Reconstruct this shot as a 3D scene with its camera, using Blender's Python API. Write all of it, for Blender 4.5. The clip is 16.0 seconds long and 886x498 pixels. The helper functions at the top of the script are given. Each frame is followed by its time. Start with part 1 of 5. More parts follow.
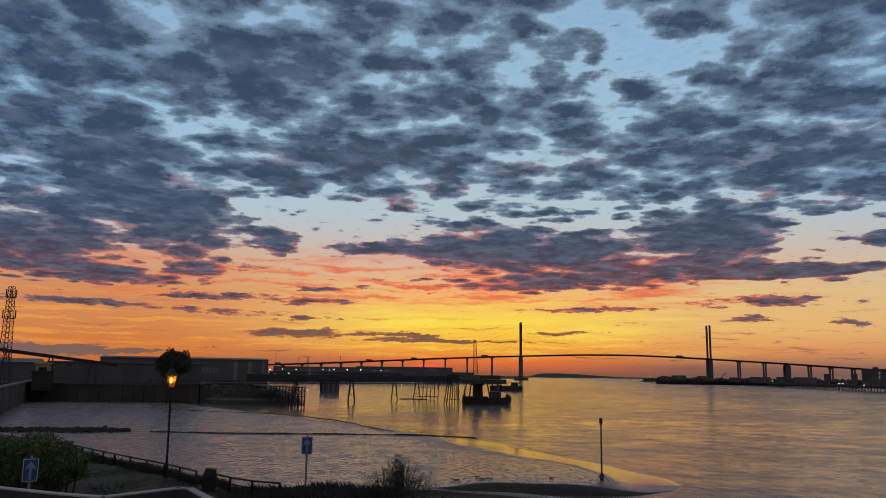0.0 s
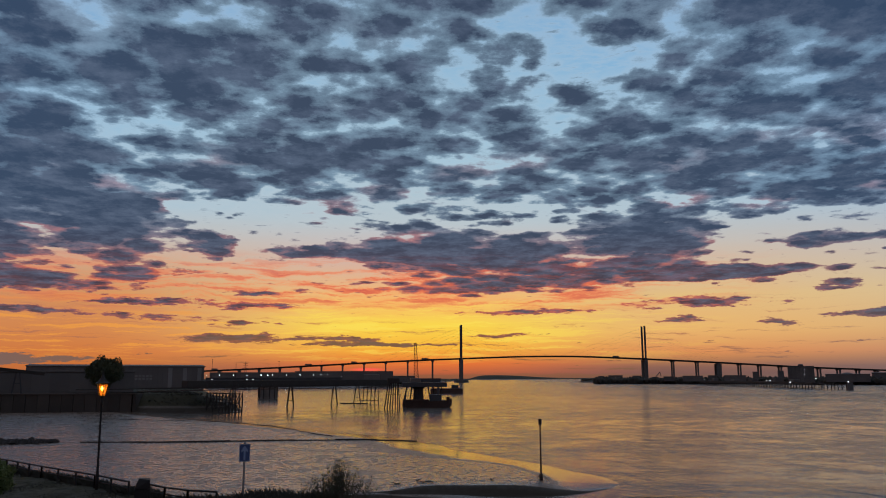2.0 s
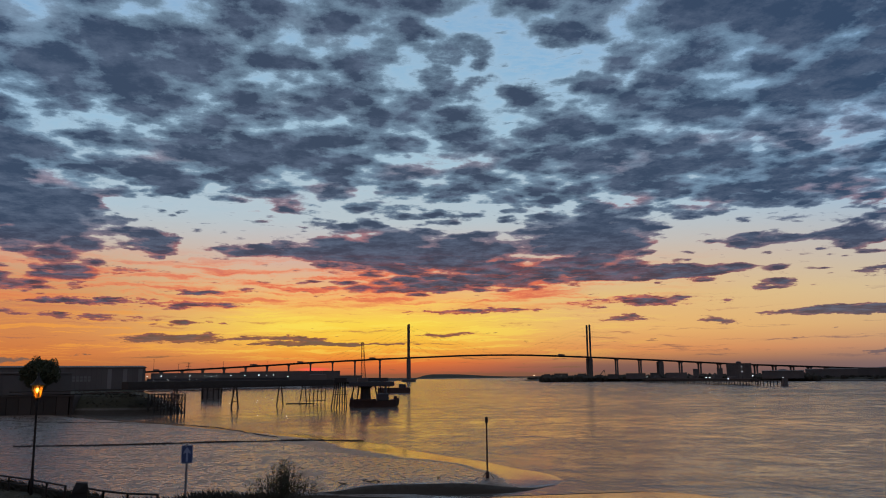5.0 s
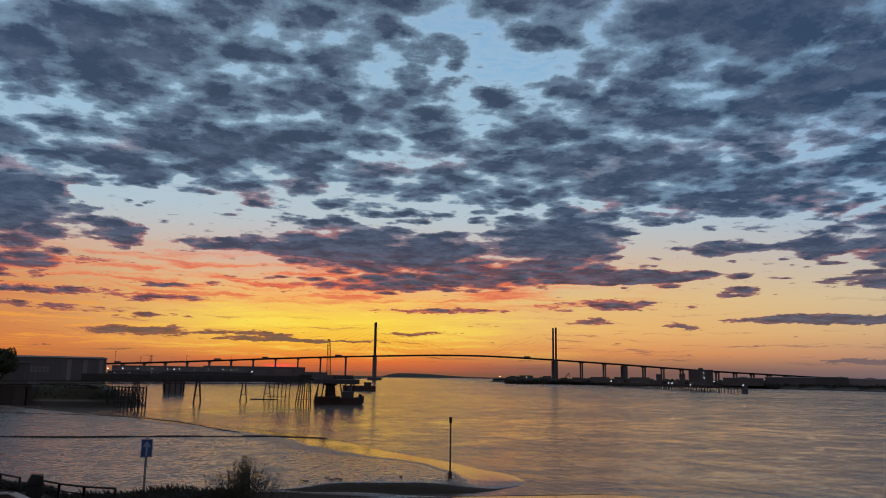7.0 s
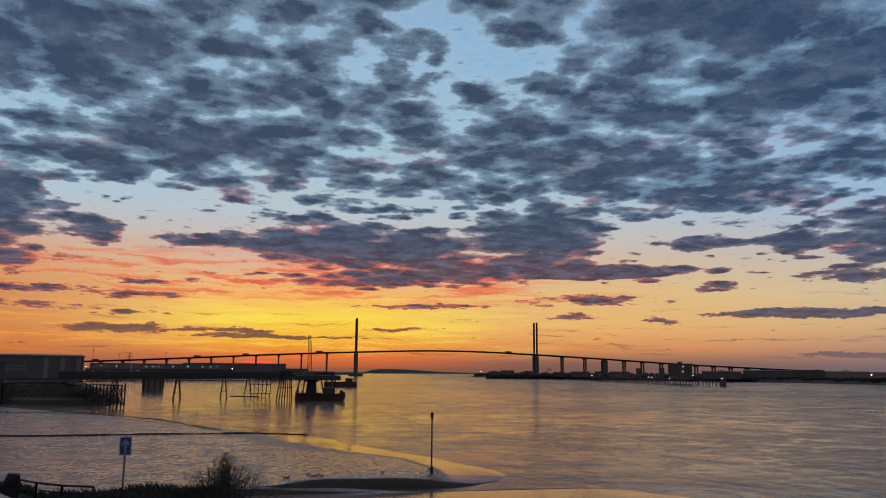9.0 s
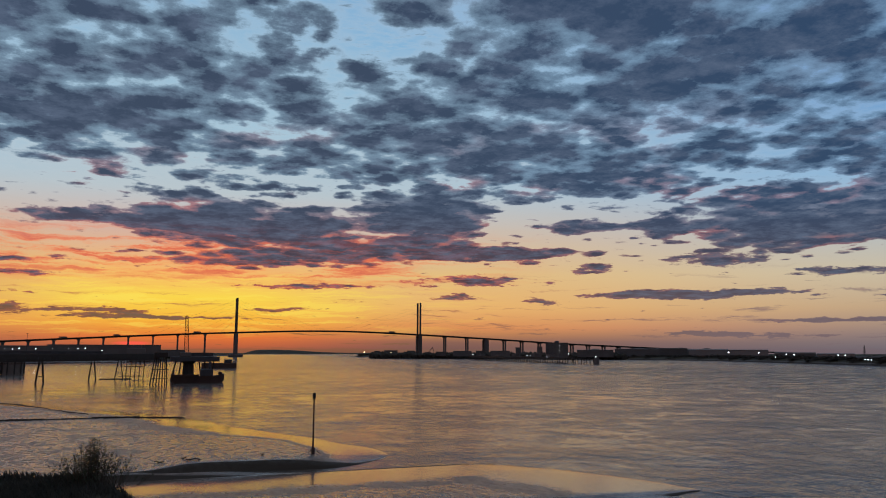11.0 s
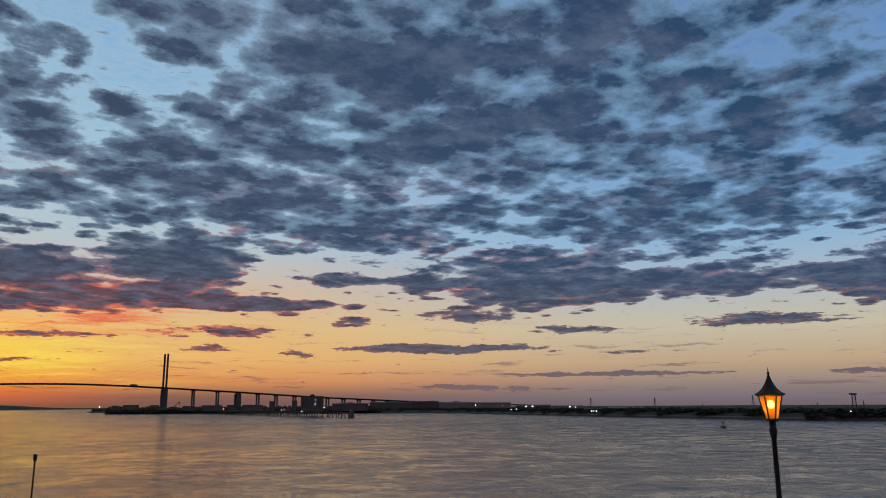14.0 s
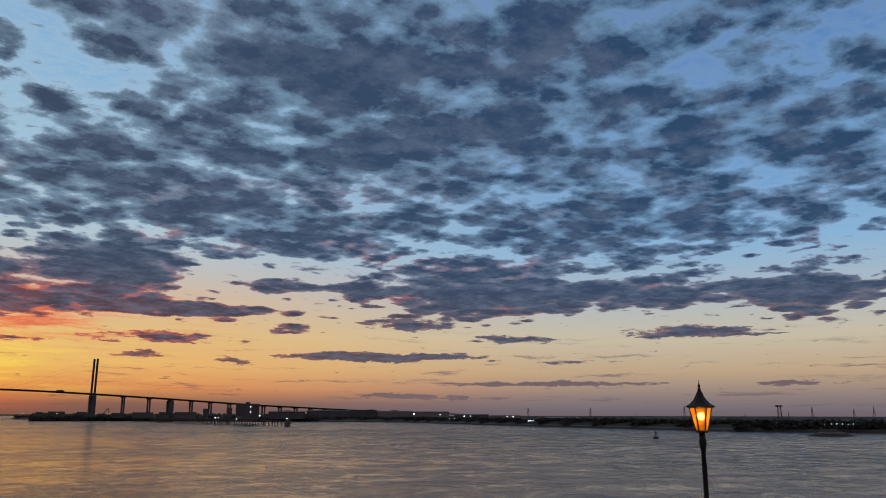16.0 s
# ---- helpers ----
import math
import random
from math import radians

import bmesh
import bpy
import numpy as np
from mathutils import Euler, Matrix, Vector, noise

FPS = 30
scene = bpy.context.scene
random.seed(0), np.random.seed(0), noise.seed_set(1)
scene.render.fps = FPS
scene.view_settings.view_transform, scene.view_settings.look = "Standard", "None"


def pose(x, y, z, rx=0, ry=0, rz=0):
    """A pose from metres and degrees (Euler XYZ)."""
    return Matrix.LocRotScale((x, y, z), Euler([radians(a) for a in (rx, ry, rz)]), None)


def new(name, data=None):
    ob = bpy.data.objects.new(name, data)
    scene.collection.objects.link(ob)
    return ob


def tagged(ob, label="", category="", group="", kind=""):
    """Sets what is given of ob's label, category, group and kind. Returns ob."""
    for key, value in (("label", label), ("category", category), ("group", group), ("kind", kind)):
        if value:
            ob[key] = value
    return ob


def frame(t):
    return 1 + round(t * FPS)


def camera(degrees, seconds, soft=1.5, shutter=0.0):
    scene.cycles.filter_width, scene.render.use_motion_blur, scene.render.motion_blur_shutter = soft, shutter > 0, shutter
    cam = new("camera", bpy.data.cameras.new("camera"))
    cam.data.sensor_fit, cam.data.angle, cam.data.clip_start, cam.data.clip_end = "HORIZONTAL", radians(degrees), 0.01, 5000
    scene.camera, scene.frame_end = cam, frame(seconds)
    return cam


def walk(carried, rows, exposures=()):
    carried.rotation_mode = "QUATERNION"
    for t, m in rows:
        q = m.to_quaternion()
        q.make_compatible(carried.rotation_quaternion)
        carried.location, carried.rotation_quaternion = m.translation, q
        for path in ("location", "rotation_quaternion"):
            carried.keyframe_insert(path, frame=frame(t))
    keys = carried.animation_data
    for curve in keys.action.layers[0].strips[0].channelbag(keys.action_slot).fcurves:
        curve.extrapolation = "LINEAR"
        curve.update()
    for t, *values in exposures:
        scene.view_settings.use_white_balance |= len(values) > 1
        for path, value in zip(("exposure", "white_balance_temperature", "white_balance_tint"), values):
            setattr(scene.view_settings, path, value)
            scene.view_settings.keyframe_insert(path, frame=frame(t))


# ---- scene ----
EYE = 11.0    # eye above low water
cam = camera(60.08, 16.0, soft=1.0)
# seconds, x, y, z from the first eye, yaw, pitch, roll
ROWS = [
    (0.0, -0.000, 0.000, -0.000, -0.00, 9.29, -0.81),
    (0.5, -0.001, -0.001, 0.002, -0.95, 9.27, -0.94),
    (1.0, 0.003, -0.002, 0.006, -2.13, 9.37, -0.83),
    (1.5, 0.011, -0.007, 0.008, -3.34, 9.53, -0.41),
    (2.0, 0.011, -0.017, -0.001, -4.38, 9.55, 0.11),
    (2.5, 0.010, -0.028, -0.000, -5.14, 9.53, 0.49),
    (3.0, 0.010, -0.040, -0.003, -5.69, 9.42, 0.87),
    (3.5, 0.013, -0.054, -0.013, -6.24, 9.35, 1.08),
    (4.0, 0.025, -0.063, -0.017, -6.84, 9.36, 0.99),
    (4.5, 0.030, -0.071, -0.017, -7.52, 9.44, 0.82),
    (7.0, 0.031, -0.113, -0.011, -10.78, 9.44, -0.87),
    (7.5, 0.027, -0.121, -0.015, -11.06, 9.38, -0.86),
    (8.0, 0.031, -0.129, -0.015, -11.27, 9.32, -0.62),
    (10.5, 0.054, -0.147, -0.021, -17.37, 8.21, -0.30),
    (11.0, 0.051, -0.149, -0.020, -20.76, 7.70, -0.09),
    (11.5, 0.053, -0.151, -0.021, -24.73, 8.02, -0.23),
    (12.0, 0.049, -0.152, -0.024, -28.58, 8.62, -0.20),
    (12.5, 0.041, -0.152, -0.030, -32.08, 9.47, -0.02),
    (13.0, 0.031, -0.170, -0.032, -34.84, 10.24, 0.10),
    (13.5, 0.012, -0.166, -0.027, -37.15, 11.01, 0.26),
    (14.0, 0.007, -0.179, -0.034, -38.65, 11.57, 0.29),
    (14.5, 0.001, -0.177, -0.028, -39.66, 11.91, 0.21),
    (15.0, 0.002, -0.177, -0.025, -40.58, 12.04, 0.10),
    (15.5, 0.005, -0.181, -0.028, -41.69, 12.07, -0.08),
    (16.0, 0.010, -0.189, -0.017, -43.16, 12.21, -0.11),
]
walk(cam, [(t, pose(x, y, EYE + z, 90 + pitch, roll, yaw)) for t, x, y, z, yaw, pitch, roll in ROWS])

# ---- sky: dusk glow in the west, broken cloud; each cloud: azimuth, elevation, half width, half height (degrees), weight
BANKS_WEST = [
    (-21.5, 12.6, 5.0, 1.3, 0.7), (-29.0, 8.2, 5.0, 1.6, 0.8),
    (-26.5, 10.6, 7.0, 2.3, 0.55), (-26.0, 15.5, 6.0, 2.2, 0.35), (-25.0, 6.6, 7.0, 0.9, 0.6),
    (3.4, 9.3, 6.8, 1.76, 1), (11.0, 9.1, 3.4, 1.52, 0.8), (19.5, 10.1, 5.2, 1.92, 1),
    (15.7, 7.6, 10.7, 0.93, 0.7), (26.0, 7.2, 6.1, 0.57, 0.8), (7.3, 6.7, 9.3, 0.76, 0.5),
    (-18.8, 10.1, 4.1, 2.05, 0.9), (-12.5, 9.5, 1.5, 0.93, 0.8), (-11.2, 13.8, 2.4, 0.78, 0.8),
    (-17.6, 7.4, 2.4, 0.74, 0.6), (-5.2, 9.2, 4.4, 0.65, 0.6), (-16.8, 21.5, 9.1, 2.82, 0.35),
    (-5.7, 16.1, 6.6, 1.99, 0.3), (30.8, 9.2, 3.3, 0.72, 0.7), (36.6, 9.1, 3.1, 0.76, 0.6),
]
BANKS_NORTH = [
    (32.1, 12.7, 8.5, 2.35, 0.35), (22.6, 15.2, 8.1, 1.63, 0.3), (33.5, 25.0, 7.0, 2.6, 0.55),
    (46.1, 20.8, 5.7, 2.46, 0.45), (39.3, 25.1, 5.9, 2.38, 0.45), (51.1, 26.5, 5.7, 2.33, 0.4),
    (38.0, 19.8, 6.0, 1.8, 0.4), (45.6, 8.9, 8.0, 2.32, 0.8), (58.4, 8.6, 8.3, 1.38, 0.7),
    (69.6, 8.2, 4.9, 1.89, 0.7), (56.6, 12.4, 9.7, 2.46, 0.3), (63.1, 19.5, 7.5, 2.33, 0.2),
]
STREAKS_WEST = [
    (-24.0, 6.4, 7.0, 0.5, 0.9), (-26.0, 4.6, 6.0, 0.35, 0.8), (-17.5, 5.3, 5.0, 0.3, 0.8), (-9.0, 6.3, 4.0, 0.3, 0.7),
    (-27.0, 1.3, 7.0, 0.4, 1.0),
    (-10.4, 2.8, 4.5, 0.35, 0.9), (-2.9, 2.8, 3.4, 0.28, 0.8), (-0.1, 2.4, 6.6, 0.2, 0.9),
    (-16.6, 4.3, 4.1, 0.3, 0.6), (-9.9, 4.0, 4.2, 0.31, 0.5), (-9.6, 5.3, 3.8, 0.39, 0.7),
    (37.7, 4.1, 6.0, 0.3, 0.9), (27.9, 3.8, 1.5, 0.28, 0.8), (21.5, 4.2, 1.8, 0.25, 0.8),
    (39.5, 1.4, 2.8, 0.22, 0.7), (9.0, 3.1, 3.4, 0.17, 0.6), (10.7, 4.8, 5.5, 0.34, 0.6),
]
STREAKS_NORTH = [
    (23.2, 5.3, 5.9, 0.49, 0.7), (-14.5, 7.5, 2.9, 0.34, 0.4), (61.8, 5.7, 5.8, 0.51, 0.9),
    (39.7, 4.2, 8.4, 0.37, 0.9), (50.9, 2.2, 8.4, 0.24, 0.8), (48.1, 5.5, 3.7, 0.33, 0.8),
    (40.5, 6.6, 3.2, 0.59, 0.8), (31.9, 6.1, 1.6, 0.49, 0.7), (43.4, 1.2, 7.0, 0.24, 0.5),
    (67.3, 2.1, 3.0, 0.19, 0.7), (52.6, 3.8, 6.8, 0.2, 0.4),
]
GAPS = [
    (10.5, 22.8, 7.0, 3.0, -0.55), (-18.6, 18.2, 6.0, 2.14, -0.35), (-8.1, 11.5, 5.2, 1.59, -0.6),
    (4.1, 24.9, 4.5, 2.31, -0.2), (30.6, 22.6, 2.3, 1.87, -0.15), (7.3, 4.4, 28.0, 1.26, -0.5),
    (-5.2, 7.7, 12.4, 0.73, -0.3), (28.1, 10.5, 4.6, 0.89, -0.4), (69.5, 25.4, 8.8, 3.88, -0.5),
    (39.6, 4.7, 27.9, 1.66, -0.5), (29.1, 9.8, 4.9, 1.02, -0.5), (15.7, 22.5, 7.6, 2.87, -0.5),
    (58.2, 5.0, 14.3, 1.61, -0.3), (35.1, 16.3, 17.4, 1.25, -0.1), (65.5, 23.9, 2.7, 1.49, 0.3),
]


def lin(r, g, b):
    """sRGB 0..255 to linear."""
    return tuple((c / 255 / 12.92 if c <= 10 else ((c / 255 + 0.055) / 1.055) ** 2.4) for c in (r, g, b)) + (1.0,)


class Tree:
    """A thin wrapper for node building."""

    def __init__(self, tree):
        self.t = tree

    def node(self, kind, **kw):
        n = self.t.nodes.new(kind)
        for k, v in kw.items():
            if k == "op":
                n.operation = v
            elif k == "blend":
                n.blend_type = v
            elif k == "grad":
                n.gradient_type = v
            elif k == "dtype":
                n.data_type = v
        return n

    def put(self, socket, value):
        if isinstance(value, bpy.types.NodeSocket):
            self.t.links.new(value, socket)
        else:
            socket.default_value = value

    def math(self, op, a, b=0.0, c=0.0, clamp=False):
        n = self.node("ShaderNodeMath", op=op)
        n.use_clamp = clamp
        self.put(n.inputs[0], a)
        self.put(n.inputs[1], b)
        self.put(n.inputs[2], c)
        return n.outputs[0]

    def vec(self, op, a, b=(0, 0, 0)):
        n = self.node("ShaderNodeVectorMath", op=op)
        self.put(n.inputs[0], a)
        self.put(n.inputs[1], b)
        return n.outputs[0]

    def mix(self, f, a, b, blend="MIX"):
        n = self.node("ShaderNodeMix", dtype="RGBA", blend=blend)
        self.put(n.inputs[0], f)
        self.put(n.inputs[6], a)
        self.put(n.inputs[7], b)
        return n.outputs[2]

    def ramp(self, f, stops, ease=False):
        n = self.node("ShaderNodeValToRGB")
        els = n.color_ramp.elements
        if ease:
            n.color_ramp.interpolation = "EASE"
        while len(els) < len(stops):
            els.new(0.5)
        for e, (p, col) in zip(els, stops):
            e.position, e.color = p, col if len(col) == 4 else (*col, 1)
        self.put(n.inputs[0], f)
        return n.outputs[0]

    def span(self, v, a, b, c=0.0, d=1.0, smooth=False):
        n = self.node("ShaderNodeMapRange")
        n.interpolation_type = "SMOOTHSTEP" if smooth else "LINEAR"
        for i, x in enumerate((v, a, b, c, d)):
            self.put(n.inputs[i], x)
        return n.outputs[0]

    def noise(self, vec, scale, detail=4.0, rough=0.55, distort=0.0, lac=2.0):
        n = self.node("ShaderNodeTexNoise")
        self.put(n.inputs["Vector"], vec)
        for k, v in (("Scale", scale), ("Detail", detail), ("Roughness", rough), ("Distortion", distort), ("Lacunarity", lac)):
            self.put(n.inputs[k], v)
        return n.outputs["Fac"], n.outputs["Color"]


world = bpy.data.worlds.new("dusk_sky")
scene.world = world
world.use_nodes = True
world.node_tree.nodes.clear()
S = Tree(world.node_tree)
way = S.node("ShaderNodeTexCoord").outputs["Generated"]
sep = S.node("ShaderNodeSeparateXYZ")
S.put(sep.inputs[0], way)
wx, wy, wz = sep.outputs
az = S.math("DEGREES", S.math("ARCTAN2", wx, wy))
el = S.math("DEGREES", S.math("ARCSINE", wz))
comb = S.node("ShaderNodeCombineXYZ")
S.put(comb.inputs[0], az), S.put(comb.inputs[1], el)
angles = comb.outputs[0]
# the cloud deck seen in perspective: puffs flatten towards the horizon
rise = S.math("MAXIMUM", wz, 0.0)
reach = S.math("DIVIDE", 1.0, S.math("ADD", rise, 0.10))
deck = S.node("ShaderNodeCombineXYZ")
S.put(deck.inputs[0], S.math("MULTIPLY", wx, reach))
S.put(deck.inputs[1], S.math("MULTIPLY", wy, reach))
deckp = deck.outputs[0]
# ragged edges: shift the angles by noise, less in height than in width, least near the horizon
warp = S.vec("SUBTRACT", S.noise(S.vec("MULTIPLY", angles, (0.22, 0.5, 1.0)), 1.0, 8.0, 0.66)[1], (0.5, 0.5, 0.5))
amount = S.span(el, 1.0, 14.0, 0.35, 1.0)
scaled = S.node("ShaderNodeVectorMath", op="SCALE")
S.put(scaled.inputs[0], S.vec("MULTIPLY", warp, (4.6, 2.2, 0.0)))
S.put(scaled.inputs[3], amount)
bent = S.vec("ADD", angles, scaled.outputs[0])


def blobs(rows):
    total = None
    for a, e, ra, re, wt in rows:
        m = S.node("ShaderNodeMapping")
        m.vector_type = "TEXTURE"
        S.put(m.inputs[0], bent)
        m.inputs[1].default_value = (a, e, 0)
        m.inputs[3].default_value = (ra * 1.25, re * 1.25, 1)
        g = S.node("ShaderNodeTexGradient", grad="SPHERICAL")
        S.put(g.inputs[0], m.outputs[0])
        total = S.math("MULTIPLY_ADD", g.outputs["Fac"], wt * 1.5, 0.0 if total is None else total)
    return total


banks = S.math("ADD", blobs(BANKS_WEST), blobs(BANKS_NORTH))
streaks = S.math("ADD", blobs(STREAKS_WEST), blobs(STREAKS_NORTH))
gaps = blobs(GAPS)
wobble = S.vec("SUBTRACT", S.noise(deckp, 2.6, 3.0, 0.55)[1], (0.5, 0.5, 0.5))
fray = S.vec("SUBTRACT", S.noise(deckp, 9.0, 6.0, 0.62)[1], (0.5, 0.5, 0.5))
near = S.vec("ADD", deckp, S.vec("ADD", S.vec("MULTIPLY", wobble, (0.16, 0.12, 0.0)), S.vec("MULTIPLY", fray, (0.05, 0.05, 0.0))))


def lumps(scale, smooth):
    v = S.node("ShaderNodeTexVoronoi")
    v.feature = "SMOOTH_F1"
    v.voronoi_dimensions = "2D"
    S.put(v.inputs["Vector"], near)
    v.inputs["Scale"].default_value = scale
    v.inputs["Smoothness"].default_value = smooth
    v.inputs["Detail"].default_value = 0.0
    return v.outputs["Distance"]


# round puffs of two sizes in loose rows, thinned and thickened over wide stretches
cells = lumps(6.0, 0.3)
crumbs = lumps(15.0, 0.35)
grit = S.noise(deckp, 6.5, 10.0, 0.69)[0]
broad = S.noise(deckp, 1.5, 2.0, 0.5)[0]
wisps = S.noise(S.vec("MULTIPLY", angles, (0.5, 2.6, 1.0)), 1.0, 8.0, 0.68)[0]
cover = S.math("ADD", S.span(el, 2.5, 7.0, -0.85, -0.46), S.span(el, 9.3, 15.0, 0.0, 0.64, smooth=True))
fine = S.math("MULTIPLY_ADD", S.math("SUBTRACT", 0.42, crumbs), S.span(el, 7.0, 13.0, 0.15, 0.5), S.math("MULTIPLY", S.math("SUBTRACT", grit, 0.5), S.span(el, 6.0, 12.0, 1.0, 1.9)))
field = S.math("MULTIPLY_ADD", S.math("SUBTRACT", 0.50, cells), 1.0, S.math("ADD", fine, cover))
field = S.math("MULTIPLY_ADD", S.math("SUBTRACT", broad, 0.5), 0.7, field)
body = S.math("ADD", field, S.math("ADD", S.math("MULTIPLY", banks, 1.3), S.math("MULTIPLY", gaps, 0.52)))
thin = S.math("ADD", S.math("SUBTRACT", streaks, 0.50), S.math("MULTIPLY", S.math("SUBTRACT", wisps, 0.5), 3.0))
dense = S.math("MAXIMUM", body, S.math("MULTIPLY", thin, 0.8))
dense = S.math("MULTIPLY", dense, S.span(el, 0.2, 0.9))
alpha = S.span(dense, S.span(el, 6.0, 14.0, -0.10, -0.21), S.span(el, 6.0, 14.0, 0.08, 0.09), 0.0, 0.97, smooth=True)
haze = S.noise(S.vec("MULTIPLY", bent, (0.13, 2.3, 1.0)), 1.0, 6.0, 0.65)[0]
alpha = S.math("MAXIMUM", alpha, S.math("MULTIPLY", S.span(haze, 0.56, 0.68, 0.0, 0.75, smooth=True), S.span(el, 7.0, 3.0, 0.0, 1.0, smooth=True)))
halo = S.math("MULTIPLY", S.span(dense, -0.75, -0.05, smooth=True), S.span(el, 8.0, 14.0))
# the middle of each puff is the darkest, its rim lets light through
core = S.math("MULTIPLY_ADD", S.math("SUBTRACT", 0.46, cells), S.span(el, 7.0, 14.0, 0.2, 0.6), S.math("MULTIPLY_ADD", fine, 0.4, dense))
thick = S.span(core, S.span(el, 6.0, 14.0, -0.06, -0.16), S.span(el, 6.0, 14.0, 0.36, 0.60))

# clear sky: one ramp towards the glow, one away from it, one behind
height = S.math("DIVIDE", el, 30.0, clamp=True)
sunward = S.ramp(height, [(0.0, lin(158, 84, 66)), (0.035, lin(228, 116, 56)), (0.075, lin(248, 180, 62)), (0.13, lin(250, 214, 78)), (0.19, lin(244, 182, 106)),
                          (0.28, lin(214, 176, 158)), (0.38, lin(184, 196, 202)), (0.55, lin(156, 194, 216)), (0.8, lin(132, 178, 212)), (1.0, lin(116, 162, 202))])
middle = S.ramp(height, [(0.0, lin(112, 82, 82)), (0.025, lin(138, 98, 84)), (0.045, lin(190, 128, 84)), (0.06, lin(220, 144, 88)), (0.11, lin(232, 178, 108)), (0.19, lin(226, 188, 128)),
                         (0.28, lin(208, 186, 164)), (0.40, lin(174, 195, 208)), (0.6, lin(146, 188, 216)), (1.0, lin(110, 160, 208))])
aside = S.ramp(height, [(0.0, lin(104, 100, 112)), (0.04, lin(140, 124, 122)), (0.10, lin(190, 164, 134)), (0.18, lin(198, 188, 166)), (0.27, lin(176, 186, 192)),
                        (0.40, lin(134, 178, 214)), (0.62, lin(92, 142, 196)), (1.0, lin(62, 106, 166))])
# unseen sky at the back, set brighter to fill the dark foreground
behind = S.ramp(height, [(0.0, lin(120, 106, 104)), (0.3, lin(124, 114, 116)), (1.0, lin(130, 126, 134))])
off = S.math("ABSOLUTE", S.math("SUBTRACT", az, 2.5))
clear = S.mix(S.span(off, 2.0, 19.0, smooth=True), sunward, middle)
clear = S.mix(S.span(off, 18.0, 54.0, smooth=True), clear, aside)
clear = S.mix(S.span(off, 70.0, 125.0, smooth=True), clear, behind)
clear = S.mix(S.math("MULTIPLY", halo, 0.28), clear, S.mix(S.span(off, 15.0, 65.0), lin(196, 204, 210), lin(158, 186, 216)))
# dusky haze south of the glow
dusk = S.math("MULTIPLY", S.span(az, -4.0, -22.0, 0.0, 0.8, smooth=True), S.span(el, 11.0, 5.0, smooth=True))
clear = S.mix(dusk, clear, S.mix(S.span(el, 1.0, 6.0), lin(206, 112, 48), lin(204, 128, 84)))
# bright drawn-out veils low in the glow, and a thin red bar where the sun went down
veil = S.math("MULTIPLY", S.span(haze, 0.50, 0.40, 0.0, 0.55, smooth=True), S.math("MULTIPLY", S.span(el, 0.8, 2.2), S.span(el, 6.5, 4.0)))
veil = S.math("MULTIPLY", veil, S.span(az, 8.0, 26.0, 1.0, 0.0))
clear = S.mix(veil, clear, S.mix(S.span(az, -14.0, -4.0), lin(246, 164, 66), lin(252, 226, 92)))
bar = S.node("ShaderNodeMapping")
bar.vector_type = "TEXTURE"
S.put(bar.inputs[0], angles)
bar.inputs[1].default_value = (-1.2, 0.62, 0)
bar.inputs[3].default_value = (1.5, 0.16, 1)
ember = S.node("ShaderNodeTexGradient", grad="SPHERICAL")
S.put(ember.inputs[0], bar.outputs[0])
clear = S.mix(S.span(ember.outputs["Fac"], 0.0, 0.6), clear, lin(250, 96, 76))
# cloud: dark bodies, edges lit pink to red low towards the glow
glow = S.math("MULTIPLY", S.span(off, 8.0, 46.0, 1.0, 0.0, smooth=True), S.span(el, 4.0, 12.0, 1.0, 0.0, smooth=True))
patch = S.noise(deckp, 2.2, 3.0)[0]
rosy = S.math("MULTIPLY", S.span(patch, 0.52, 0.66, smooth=True), S.math("MULTIPLY", S.span(el, 9.0, 18.0, 1.0, 0.05), S.span(off, 20.0, 60.0, 0.55, 0.16)))
warm = S.math("MAXIMUM", glow, rosy)
shade = S.mix(S.span(off, 10.0, 60.0), lin(54, 67, 90), lin(42, 68, 100))
shade = S.mix(S.span(el, 6.0, 10.5), S.mix(S.span(off, 20.0, 50.0), lin(66, 56, 70), lin(62, 66, 86)), shade)
edge = S.mix(warm, S.mix(S.span(off, 15.0, 60.0), lin(118, 144, 166), lin(106, 142, 178)), lin(216, 112, 94))
edge = S.mix(S.span(el, 7.0, 13.0), S.mix(warm, lin(112, 98, 108), lin(198, 94, 82)), edge)
cloud = S.mix(thick, edge, S.mix(S.span(grit, 0.36, 0.58, 0.75, 0.0), shade, lin(92, 106, 130)))
low = S.span(el, 1.5, 5.0)
cloud = S.mix(low, S.mix(S.span(off, 12.0, 40.0), lin(128, 92, 62), lin(118, 100, 104)), cloud)
# thin high streaks lit red from below the horizon
lines = S.noise(S.vec("MULTIPLY", bent, (0.16, 2.4, 1.0)), 1.0, 5.0, 0.65)[0]
span_el = S.math("MULTIPLY", S.span(el, 4.2, 6.0, smooth=True), S.span(el, 7.2, 9.5, 1.0, 0.0, smooth=True))
span_az = S.math("MULTIPLY", S.span(az, -30.0, 0.0, 0.45, 1.0, smooth=True), S.span(az, 12.0, 31.0, 1.0, 0.0, smooth=True))
red = S.math("MULTIPLY", S.math("MULTIPLY", span_el, span_az), S.span(lines, 0.43, 0.60, smooth=True))
lit = S.mix(S.span(lines, 0.5, 0.7), lin(244, 132, 84), lin(206, 78, 72))
clear = S.mix(S.math("MULTIPLY", red, 0.9), clear, lit)
cloud = S.mix(S.math("MULTIPLY", red, S.span(thick, 0.2, 0.9, 0.9, 0.15)), cloud, lit)
sky = S.mix(alpha, clear, cloud)
